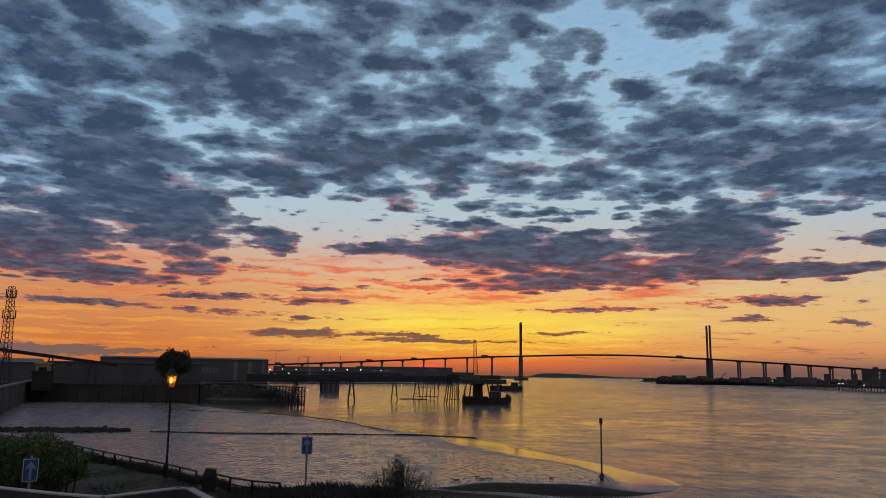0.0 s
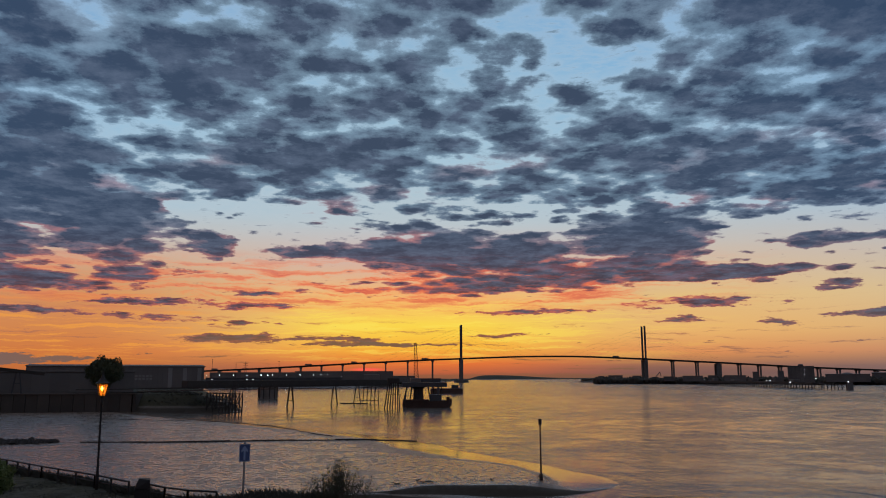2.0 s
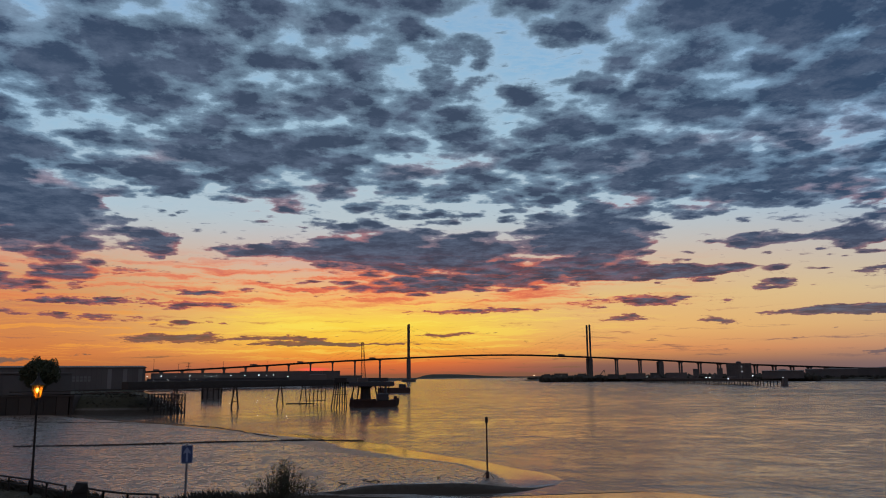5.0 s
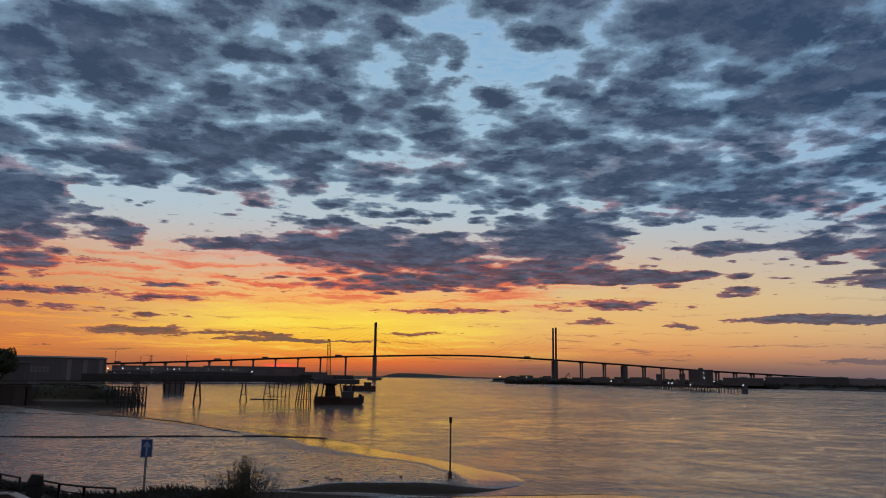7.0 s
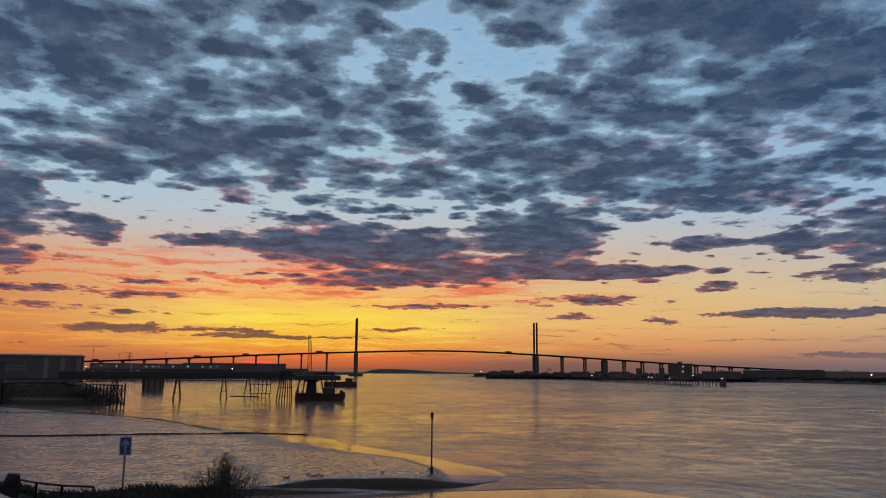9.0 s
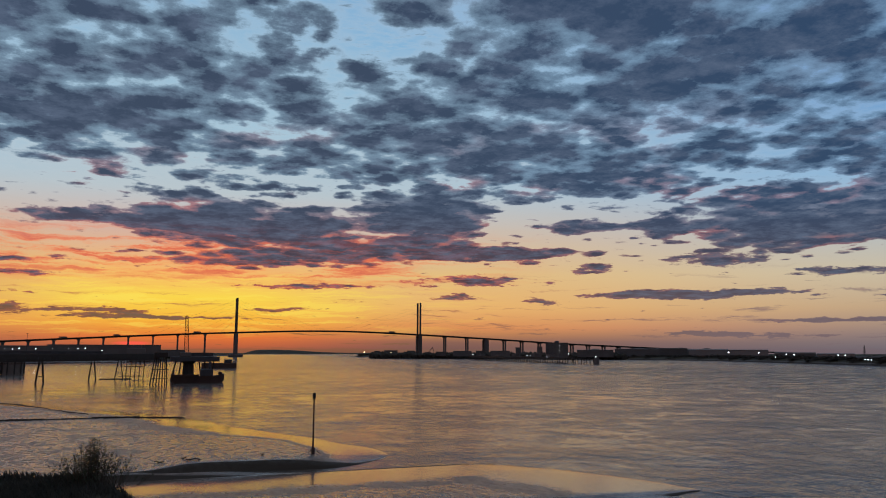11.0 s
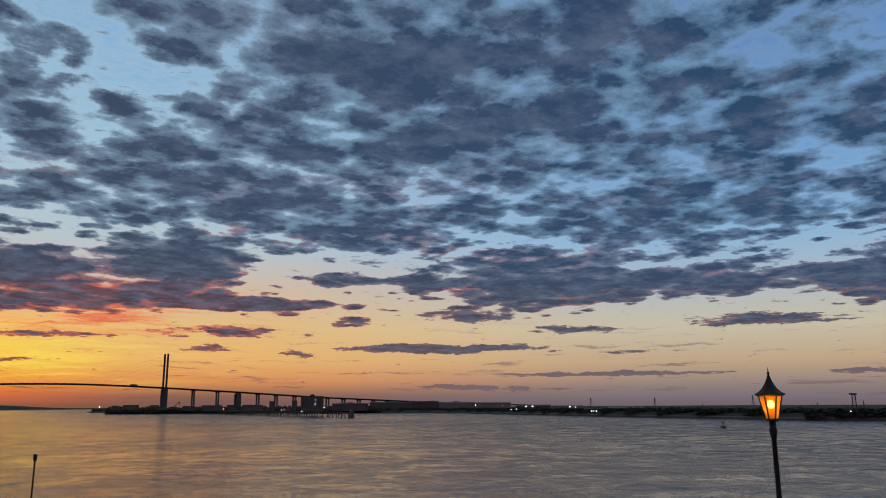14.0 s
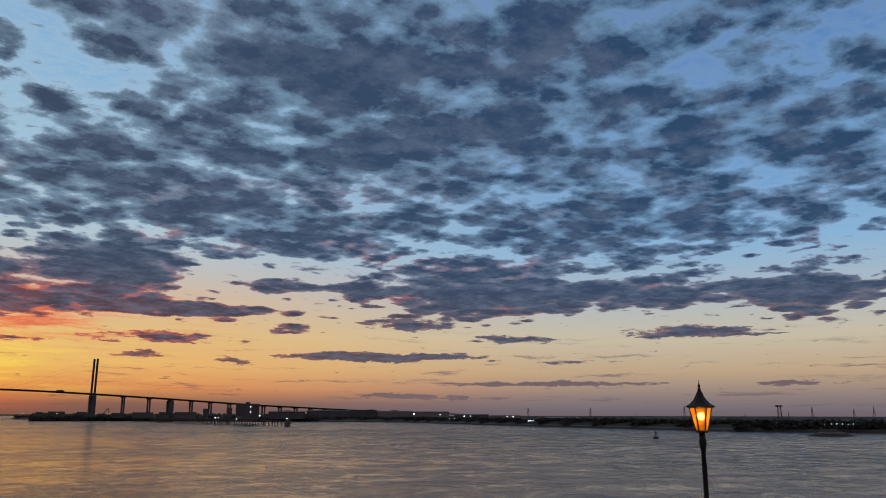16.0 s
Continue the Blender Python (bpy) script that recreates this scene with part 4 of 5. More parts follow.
# inclined conveyor running down from the mast to the sheds
conv = thing("inclined_conveyor", "dark inclined conveyor gallery sloping down to the sheds", "conveyor")
c0, c1 = Vector((*at(-33.0, 292), up(1.55, 292))), Vector((*at(-22.8, 292), up(0.30, 292)))
part("gallery", beam(bm_new(), c0, c1, 0.9, 0.75), TIMBER, conv)
for f in (0.1, 0.35, 0.6, 0.85):
    p = c0.lerp(c1, f)
    bm = bm_new()
    for s_ in (-1, 1):
        beam(bm, (p.x + s_ * 1.6, p.y, 5.5), (p.x + s_ * 0.5, p.y, p.z), 0.22)
    beam(bm, (p.x - 1.1, p.y, p.z * 0.5 + 2.75), (p.x + 1.1, p.y, p.z * 0.5 + 2.75), 0.16)
    part("trestle", bm, STEEL, conv)

# thin masts and lamp columns on the skyline
for a, e, d in ((-12.2, 1.33, 900), (-10.57, 0.99, 900), (-7.57, 1.18, 950), (-4.52, 1.2, 1800)):
    x, y = at(a, d)
    t = thing("lamp_column", "thin dark lighting column on the skyline", "lamp column", group="skyline columns")
    part("column", beam(bm_new(), (x, y, 5), (x, y, up(e, d)), 0.28, 0.16, 6), STEEL, t)
    part("lamp_head", box(bm_new(), x - 0.9, x + 0.9, y - 0.3, y + 0.3, up(e, d) - 0.1, up(e, d) + 0.3, 0.05), STEEL, t)


def pylon(azm, d, top_el, label="lattice electricity pylon on the far shore"):
    x, y = at(azm, d)
    zt, zb = up(top_el, d), 3.0
    hgt = zt - zb
    t = thing("electricity_pylon", label, "electricity pylon", group="far pylons")
    bm = bm_new()
    w = hgt * 0.11
    cs = [(-1, -1), (1, -1), (1, 1), (-1, 1)]
    for i in range(9):
        f0, f1 = i / 9, (i + 1) / 9
        w0, w1 = w * (1 - f0) ** 1.3 + 0.25, w * (1 - f1) ** 1.3 + 0.25
        for j, (a, b) in enumerate(cs):
            c, e = cs[(j + 1) % 4]
            beam(bm, (x + a * w0, y + b * w0, zb + hgt * f0), (x + a * w1, y + b * w1, zb + hgt * f1), 0.34, sides=3)
            beam(bm, (x + a * w0, y + b * w0, zb + hgt * f0), (x + c * w1, y + e * w1, zb + hgt * f1), 0.14, sides=3)
    part("tower", bm, STEEL, t)
    for f, arm in ((0.66, 0.17), (0.80, 0.14), (0.92, 0.10)):
        bm = bm_new()
        beam(bm, (x - hgt * arm, y, zb + hgt * f), (x + hgt * arm, y, zb + hgt * f), 0.5, sides=4)
        beam(bm, (x - hgt * arm, y, zb + hgt * f), (x, y, zb + hgt * (f + 0.04)), 0.15, sides=3)
        beam(bm, (x + hgt * arm, y, zb + hgt * f), (x, y, zb + hgt * (f + 0.04)), 0.15, sides=3)
        part("cross_arm", bm, STEEL, t)


for a, e, d in ((49.37, 0.51, 2300), (53.82, 0.51, 2300), (60.3, 0.62, 2300), (68.4, 0.53, 2300), (70.85, 0.42, 2500), (71.99, 0.56, 2400), (64.24, 0.1, 3000), (-9.91, 1.15, 2400), (72.8, 0.3, 2900), (42.2, 0.2, 3000), (66.95, 0.2, 2900), (57.0, 0.1, 3100)):
    pylon(a, d, e)

# tall gantry tower on the far right shore
gan = thing("gantry_tower", "dark braced steel gantry tower on the far shore", "gantry")
x, y = at(66.42, 1500)
for dx in (-7, 7):
    part("leg", beam(bm_new(), (x + dx * 1.1, y, 3), (x + dx * 0.8, y, up(0.65, 1500)), 0.9, 0.7), STEEL, gan)
bm = bm_new()
for z in (9, 14, 19, 24, 27.5):
    beam(bm, (x - 8, y, z), (x + 8, y, z), 0.4)
for i in range(3):
    beam(bm, (x - 7, y, 8 + i * 6), (x + 7, y, 14 + i * 6), 0.3)
part("bracing", bm, STEEL, gan)
part("top_house", box(bm_new(), x - 10, x + 7, y - 3, y + 3, 26, 28.5, 0.2), STEEL, gan)


# ---- north bank
def block(azm, d, half_w, top_el, mat, label, name="building", category="building", base=4.5, dome=False):
    x, y = at(azm, d)
    t = thing(name, label, category, (x, y, 0), -azm)
    zt = up(top_el, d)
    part("wall", box(bm_new(), -half_w, half_w, -8, 8, base, zt, 0.2), mat, t)
    part("parapet", box(bm_new(), -half_w - 0.3, half_w + 0.3, -8.3, 8.3, zt, zt + 0.5, 0.05), mat, t)
    return t, zt


tow, zt = block(29.15, 960, 13.5, 0.70, PIERS, "tall dark blue-grey silo building with domed roof hatch beside jetty", base=5)
part("dome", lathe(bm_new(), [(3.0, zt + 0.5), (2.9, zt + 1.8), (2.2, zt + 2.5), (0.9, zt + 2.8)], 16), STEEL, tow)
for i in range(-11, 12, 4):
    part("wall_panel", box(bm_new(), i - 1.8, i + 1.8, -8.2, -8.02, 6, zt - 1), PIERS, tow)
for a, hw, e, d in ((26.3, 4.0, 0.36, 1350), (27.9, 4.5, 0.40, 1350), (16.9, 13, 0.14, 1500), (23.5, 7, 0.12, 1400), (20.6, 9, 0.05, 1400), (25.0, 16, 0.12, 1300), (22.2, 16, 0.1, 1350), (18.4, 8, 0.12, 1500), (15.9, 6, 0.1, 1550)):
    block(a, d, hw, e, PIERS, "dark grey industrial block on the far wharf")
k = 0
for a0, a1, e, d in ((30.6, 33.2, 0.2, 1250), (33.3, 36.4, 0.27, 1300), (36.2, 38.3, 0.33, 1400), (38.4, 41.0, 0.24, 1350), (41.1, 43.6, 0.22, 1300), (44.0, 46.5, 0.0, 1050), (46.6, 48.8, -0.04, 1000), (50.6, 53.0, -0.18, 900), (48.9, 50.4, -0.25, 820), (57.0, 60.0, -0.38, 900), (64.0, 69.0, -0.40, 900), (69.2, 73.5, -0.38, 950)):
    shed(a0, a1, d, e, 40, PALECLAD if k in (3, 4, 6, 7, 10) else PIERS, "pale grey metal-clad storage shed on the far bank", base=4.0, ribs=False, pitch=0.8 + 0.4 * (k % 2))
    k += 1
# low scrub along the far waterside
rng = random.Random(44)
bm = bm_new()
for i in range(420):
    a = rng.uniform(15.4, 34.0)
    x, y = at(a, rng.uniform(1400, 1440) - max(0.0, a - 24.0) * 14.0)
    w, h = rng.uniform(4.0, 9.0), rng.uniform(4.0, 8.5) + 2.0 * noise.noise(Vector((a * 0.9, 0.0, 0.0)))
    m = Matrix.Translation((x, y, 4.5)) @ Matrix.Diagonal((w, w, h, 1.0))
    got = bmesh.ops.create_icosphere(bm, subdivisions=1, radius=1.0, matrix=m)
    for v in got["verts"]:
        v.co += Vector((rng.gauss(0, 0.5), rng.gauss(0, 0.5), rng.gauss(0, 0.45)))
tagged(mesh_ob("waterside_scrub", bm, SCRUB), "low dark scrub and clutter along the far wharf", "scrub", kind="stuff")
# domed tanks along the skyline
for a, e, d, r in ((35.0, 0.36, 1500, 14), (37.9, 0.38, 1500, 14), (39.6, 0.34, 1500, 12), (31.9, 0.3, 1500, 12)):
    x, y = at(a, d)
    t = thing("storage_tank", "round dark storage tank with shallow domed roof", "storage tank", group="far tanks")
    zt = up(e, d)
    part("shell", lathe(bm_new(), [(r, 4), (r, zt - 4), (r * 0.98, zt - 3.6)], 24, (x, y, 0)), PIERS, t)
    part("dome", lathe(bm_new(), [(r, zt - 3.7), (r * 0.8, zt - 2), (r * 0.45, zt - 0.6), (r * 0.1, zt)], 24, (x, y, 0)), PIERS, t)

# long piled jetty on the far shore
jr = thing("far_jetty", "long dark piled jetty along the far shore", "jetty")
ja, jb = Vector((*at(22.9, 1180), 0)), Vector((*at(32.0, 745), 0))
jm = Matrix.Translation(ja) @ Matrix.Rotation(math.atan2(jb.y - ja.y, jb.x - ja.x), 4, "Z")
jl = (jb - ja).length
part("deck", box(bm_new(), 0, jl * 0.86, -5, 5, 3.6, 6.4, 0.2, jm), TIMBER, jr)
part("walkway", box(bm_new(), jl * 0.86, jl, -1.2, 1.2, 4.4, 5.2, 0.1, jm), TIMBER, jr)
for i in range(62):
    f = i / 61
    for w in ((-4.4, 4.4) if f < 0.86 else (0,)):
        p = jm @ Vector((jl * f, w + random.uniform(-0.4, 0.4), 0))
        part("pile", beam(bm_new(), (p.x, p.y, -4), (p.x + random.uniform(-0.5, 0.5), p.y, 4.6), 0.42, sides=6), TIMBER, jr)
p = jm @ Vector((jl, 0, 0))
part("end_dolphin", box(bm_new(), p.x - 1.9, p.x + 1.9, p.y - 1.9, p.y + 1.9, -4, 6.6, 0.3), PIERS, jr)
for f, hh, ww in ((0.12, 9.5, 5), (0.3, 8.5, 8), (0.45, 9.5, 6), (0.62, 10.5, 5), (0.72, 8.8, 7)):
    part("deck_house", box(bm_new(), jl * f, jl * f + ww * 2, -3, 3, 6.4, hh, 0.2, jm), PIERS, jr)

# grab crane by the far pylon
gc = thing("scrap_crane", "small dark scrap handling crane on the wharf", "crane")
x, y = at(19.6, 1500)
part("cab", box(bm_new(), x - 4, x + 3, y - 3, y + 3, 5, 12, 0.4), STEEL, gc)
part("boom", beam(bm_new(), (x + 2, y, 11), (x + 11, y, 21), 0.9, 0.6), STEEL, gc)
part("stick", beam(bm_new(), (x + 11, y, 21), (x + 13, y, 13), 0.6, 0.5), STEEL, gc)

# channel buoy
buoy = thing("buoy", "small dark channel buoy floating on the river", "buoy")
x, y = at(58.3, 391)
part("float", lathe(bm_new(), [(0.9, -0.4), (1.35, 0.1), (1.35, 0.7), (0.9, 1.0)], 16, (x, y, 0)), RUST, buoy)
bm = bm_new()
for i in range(4):
    a = math.pi / 4 + i * math.pi / 2
    beam(bm, (x + 0.8 * math.cos(a), y + 0.8 * math.sin(a), 0.95), (x + 0.2 * math.cos(a), y + 0.2 * math.sin(a), 3.0), 0.09)
part("cage", bm, RUST, buoy)
part("lamp", lathe(bm_new(), [(0.25, 2.9), (0.25, 3.3), (0.08, 3.6)], 10, (x, y, 0)), RUST, buoy)


# ---- floodlights on the shores
def floodlight(azm, e, d, size, mat, label):
    x, y = at(azm, d)
    z = up(e, d)
    t = thing("floodlight", label, "floodlight", group="shore floodlights")
    gz_ = min(max(ground_at(x, y), -1.0), z - 1.0)
    part("column", beam(bm_new(), (x, y + 0.4, gz_), (x, y + 0.4, z), 0.15, 0.12, 6), STEEL, t)
    part("lamp_head", lathe(bm_new(), [(size * 0.5, -size * 0.6), (size, -size * 0.3), (size, size * 0.3), (size * 0.5, size * 0.6)], 8, (x, y, z)), mat, t, "glowing lamp head")


for a, e in ((-12.58, 0.19), (-11.68, 0.22), (-10.72, 0.22), (-9.78, 0.23), (-8.81, 0.22), (-8.35, 0.19), (-7.99, 0.23), (-7.03, 0.23), (-6.06, 0.23), (-5.08, 0.23), (-4.54, 0.23), (-4.08, 0.25), (-3.05, 0.11)):
    floodlight(a, e, 925, 0.45, FLOOD, "white floodlight along the warehouse front")
for a, e in ((-12.16, -0.09), (-11.22, -0.07), (-9.79, -0.07), (-9.34, -0.06)):
    floodlight(a, e, 915, 0.28, FLOOD, "white floodlight along the warehouse front")
for a, e, s in ((14.95, 0.04, 1.0), (16.93, 0.02, 0.9), (17.98, -0.04, 0.9), (20.83, -0.04, 0.9), (21.03, -0.04, 0.9)):
    floodlight(a, e, 1440, s * 0.7, AMBER, "amber floodlight on the far wharf")
for a, e, s in ((26.98, -0.22, 0.45), (27.21, -0.22, 0.45), (28.43, -0.33, 0.6), (30.01, -0.09, 0.5), (31.91, -0.28, 0.5), (22.99, -0.15, 0.5), (29.36, 0.52, 0.4), (29.35, 0.17, 0.4)):
    floodlight(a, e, 735, s * 0.7, FLOOD, "white floodlight on the far jetty")
for a, e, s in ((41.04, 0.05, 0.9), (42.98, 0.01, 0.9), (43.64, -0.27, 0.5), (44.01, -0.27, 0.7), (44.71, -0.08, 0.8), (45.19, -0.1, 0.8), (47.86, -0.12, 0.9), (48.27, -0.14, 0.8), (49.39, -0.42, 0.7), (49.55, -0.42, 0.7), (49.75, -0.42, 0.7), (54.81, -0.52, 0.6), (66.18, -0.47, 0.4)):
    floodlight(a, e, (800 if e > -0.3 else 690) if a < 60 else 556, s * 0.6, FLOOD, "white floodlight on the far bank")
for a in (69.09, 69.48, 69.8, 70.13, 70.45, 70.78):
    floodlight(a, -0.54, 556, 0.2, FLOOD, "white floodlight on the far bank")


# ---- trees, scrub, hedge
def leaf_cloud(bm, centre, radii, count, size, rng, shell=0.35):
    """Many small leaves scattered in an uneven ellipsoid."""
    c = Vector(centre)
    for _ in range(count):
        v = Vector((rng.gauss(0, 1), rng.gauss(0, 1), rng.gauss(0, 1))).normalized()
        rr = rng.uniform(shell, 1.0) ** 0.6
        lump = 0.78 + 0.3 * noise.noise(v * 2.3 + c)
        p = c + Vector((v.x * radii[0], v.y * radii[1], v.z * radii[2])) * rr * lump
        s = size * rng.uniform(0.6, 1.3)
        q = Euler((rng.uniform(0, 6.3), rng.uniform(0, 6.3), rng.uniform(0, 6.3))).to_matrix()
        vs = [bm.verts.new(p + q @ Vector(u)) for u in ((-s, 0, 0), (0, -s * 0.42, 0.0), (s, 0, s * 0.2), (0, s * 0.42, 0))]
        bm.faces.new(vs)


def tree(x, y, z0, trunk_h, crown, count, size, label, seed):
    rng = random.Random(seed)
    t = thing("tree", label, "tree", (x, y, z0))
    bm = bm_new()
    beam(bm, (0, 0, -0.5), (0.1, 0, trunk_h), 0.28, 0.17, 10)
    for i in range(7):
        a = i * 0.9
        beam(bm, (0.05, 0, trunk_h * 0.8 + i * 0.1), (crown[0] * 0.6 * math.cos(a), crown[1] * 0.6 * math.sin(a), trunk_h + crown[2] * (0.4 + 0.12 * i)), 0.1, 0.03, 6)
    part("trunk", bm, BARK, t)
    bm = bm_new()
    leaf_cloud(bm, (0, 0, trunk_h + crown[2] * 0.8), crown, count, size, rng)
    part("crown", bm, LEAF, t)


x, y = at(-19.2, 284)
tree(x, y, ground_at(x, y), 2.2, (7.4, 6.4, 6.2), 8000, 0.45, "dark round-crowned tree on the bank beside the sheds", 5)

# scrub along the far banks
rng = random.Random(11)
bm = bm_new()
for i in range(2600):
    a = rng.uniform(40, 74) if rng.random() < 0.75 else rng.uniform(13.8, 40)
    d = rng.uniform(-10, 45)
    ax, ay = math.sin(radians(a)), math.cos(radians(a))
    r = 300.0
    while r < 2400 and ground_at(ax * r, ay * r) < 3.0:
        r += 40
    x, y = ax * (r + d), ay * (r + d)
    hgt = rng.uniform(0.8, 2.4) * (1.6 if rng.random() < 0.08 else 1.0)
    z = ground_at(x, y)
    for _ in range(8):
        s = rng.uniform(1.0, 2.3)
        p = Vector((x + rng.gauss(0, 2.5), y + rng.gauss(0, 2), z + rng.uniform(0, hgt)))
        vs = [bm.verts.new(p + Vector((rng.uniform(-s, s) * 1.6, rng.uniform(-s, s), rng.uniform(-s, s) * 0.7))) for _ in range(4)]
        for q in ((0, 1, 2), (0, 1, 3), (1, 2, 3), (0, 2, 3)):
            bm.faces.new([vs[k2] for k2 in q])
tagged(mesh_ob("far_scrub", bm, SCRUB), "dark scrub and trees along the far river bank", "scrub", kind="stuff")

# ragged scrub on the near west bank
bm = bm_new()
for i in range(130):
    x = rng.uniform(-78, -51)
    y = 262 + 0.3 * max(-x - 60, 0) ** 0.5 + rng.uniform(-2, 12)
    z = ground_at(x, y)
    if z < 1.0:
        continue
    for _ in range(8):
        s = rng.uniform(0.15, 0.45)
        p = Vector((x + rng.gauss(0, 1.0), y + rng.gauss(0, 1), z + rng.uniform(-0.1, 0.4)))
        vs = [bm.verts.new(p + Vector((rng.uniform(-s, s) * 1.4, rng.uniform(-s, s), rng.uniform(-s, s)))) for _ in range(4)]
        for q in ((0, 1, 2), (0, 1, 3), (1, 2, 3), (0, 2, 3)):
            bm.faces.new([vs[k2] for k2 in q])
tagged(mesh_ob("bank_scrub", bm, SCRUB), "dark ragged scrub on the river bank", "scrub", kind="stuff")

# clipped hedge on the promenade
hedge = thing("hedge", "rounded dense green hedge beside the promenade path", "hedge")
rng = random.Random(3)
bm = bm_new()
for a, d, w, h in ((-31.5, 24.5, 1.8, 1.12), (-29.3, 25.0, 1.7, 1.08), (-27.3, 25.6, 1.5, 1.04), (-25.9, 26.2, 1.0, 0.82)):
    x, y = at(a, d)
    leaf_cloud(bm, (x, y, PROM + h), (w, 1.5, h), 11000, 0.048, rng, 0.6)
part("foliage", bm, HEDGELEAF, hedge)
bm = bm_new()
for a, d in ((-31, 24.6), (-29, 25), (-27, 25.6), (-25.7, 26.2)):
    x, y = at(a, d)
    for k2 in range(5):
        beam(bm, (x + k2 * 0.2 - 0.4, y, PROM - 0.1), (x + k2 * 0.25 - 0.5, y + 0.1, PROM + 0.9), 0.03, 0.015, 5)
tagged(part("stem", bm, BARK, hedge), kind="stuff")

# shrub at the brink, with stems breaking out of the outline
shrub = thing("shrub", "loose dark shrub with thin upright leafy stems at the bank edge", "shrub")
rng = random.Random(8)
sx, sy = at(-3.15, 24.3)
bs, bl = bm_new(), bm_new()
for i in range(190):
    a = rng.uniform(0, 6.28)
    rad = abs(rng.gauss(0, 0.85))
    bx, by = sx + math.cos(a) * rad * 0.8, sy + math.sin(a) * rad * 0.6
    hgt = max(0.3, (1.2 - 0.5 * rad ** 1.2) * rng.uniform(0.55, 1.1))
    tip = Vector((bx + math.cos(a) * rad * 0.3 + rng.gauss(0, 0.08), by + math.sin(a) * 0.3, PROM + hgt))
    foot = Vector((bx, by, PROM - 0.1))
    beam(bs, foot, tip, 0.008, 0.003, 4)
    for k2 in range(int(17 * hgt)):
        f = rng.uniform(0.25, 1.0)
        p = foot.lerp(tip, f) + Vector((rng.gauss(0, 0.035), rng.gauss(0, 0.035), 0))
        s = rng.uniform(0.028, 0.052)
        q = Euler((rng.uniform(-0.8, 0.8), rng.uniform(-0.8, 0.8), rng.uniform(0, 6.3))).to_matrix()
        vs = [bl.verts.new(p + q @ Vector(u)) for u in ((0, 0, 0), (s * 0.35, s * 0.4, s * 0.5), (0, s * 0.2, s * 1.5), (-s * 0.35, s * 0.4, s * 0.5))]
        bl.faces.new(vs)
tagged(part("stem", bs, BARK, shrub), kind="stuff")
part("foliage", bl, LEAF, shrub)

# rough grass along the brink
rng = random.Random(21)
bm = bm_new()
for i in range(26000):
    a = rng.uniform(-27, 2.5)
    brink = float(np.interp(a, BRINK_A, BRINK_R))
    d = brink - rng.uniform(0.2, 4.5) ** 1.1 if a > -15 else (brink + 0.6 - rng.uniform(0, 1.2) if i % 2 else brink - rng.uniform(0.5, 9))
    x, y = at(a, d)
    clump = 0.55 + 0.45 * noise.noise(Vector((x * 0.7, y * 0.7, 0)))
    h = (rng.uniform(0.08, 0.30) if a > -13 else (rng.uniform(0.12, 0.3) if i % 2 else rng.uniform(0.04, 0.14))) * (0.5 + clump)
    lean = rng.gauss(0, 0.12)
    w = rng.uniform(0.008, 0.018)
    z = PROM - 0.08
    vs = [bm.verts.new(u) for u in ((x - w, y, z), (x + w, y, z), (x + lean * 0.5 + w * 0.7, y + 0.03, z + h * 0.6), (x + lean, y + rng.gauss(0, 0.06), z + h))]
    bm.faces.new((vs[0], vs[1], vs[2])), bm.faces.new((vs[0], vs[2], vs[3]))
tagged(mesh_ob("rough_grass", bm, SCRUB), "dark rough grass and weeds along the bank edge", "grass", kind="stuff")

# ---- promenade railing, bin, signs
def railing(points, label):
    t = thing("railing", label, "railing", group="promenade railings")
    ps = [Vector((*at(a, d), z)) for a, d, z in points]
    for p, q in zip(ps, ps[1:]):
        n_posts = max(1, round((q - p).length / 1.3))
        for i in range(n_posts + 1):
            c = p.lerp(q, i / n_posts)
            part("post", box(bm_new(), c.x - 0.03, c.x + 0.03, c.y - 0.03, c.y + 0.03, c.z - 0.62, c.z + 0.015, 0.006), BLACK, t)
        for dz, r in ((0, 0.03), (-0.2, 0.02)):
            part("rail", beam(bm_new(), p + Vector((0, 0, dz)), q + Vector((0, 0, dz)), r, sides=6), BLACK, t)
    return t


RT = PROM + 0.44
railing([(-25.6, 38.4, RT), (-24.5, 36.7, RT), (-22.5, 33.4, RT), (-19.3, 29.65, RT), (-17.2, 27.3, RT)], "dark metal knee-rail fence along the promenade edge")
railing([(-15.9, 26.4, RT), (-14.9, 25.5, RT), (-13.4, 25.0, RT - 0.05), (-11.5, 24.8, RT - 0.1)], "dark metal knee-rail fence running into rough grass")

lb = thing("litter_bin", "dark square litter bin with sloped hood beside railing", "litter bin", (*at(-16.35, 25.9), PROM - 0.42), 16)
part("body", box(bm_new(), -0.2, 0.2, -0.2, 0.2, 0.0, 0.82, 0.02), BLACK, lb)
bm = bm_new()
vs = [bm.verts.new(v) for v in ((-0.22, -0.22, 0.82), (0.22, -0.22, 0.82), (0.22, 0.22, 0.82), (-0.22, 0.22, 0.82), (-0.1, -0.16, 1.12), (0.22, -0.22, 1.08), (0.22, 0.22, 1.08), (-0.1, 0.16, 1.12))]
for q in ((0, 3, 2, 1), (4, 5, 6, 7), (0, 1, 5, 4), (1, 2, 6, 5), (2, 3, 7, 6), (3, 0, 4, 7)):
    bm.faces.new([vs[i] for i in q])
part("hood", bm, BLACK, lb)


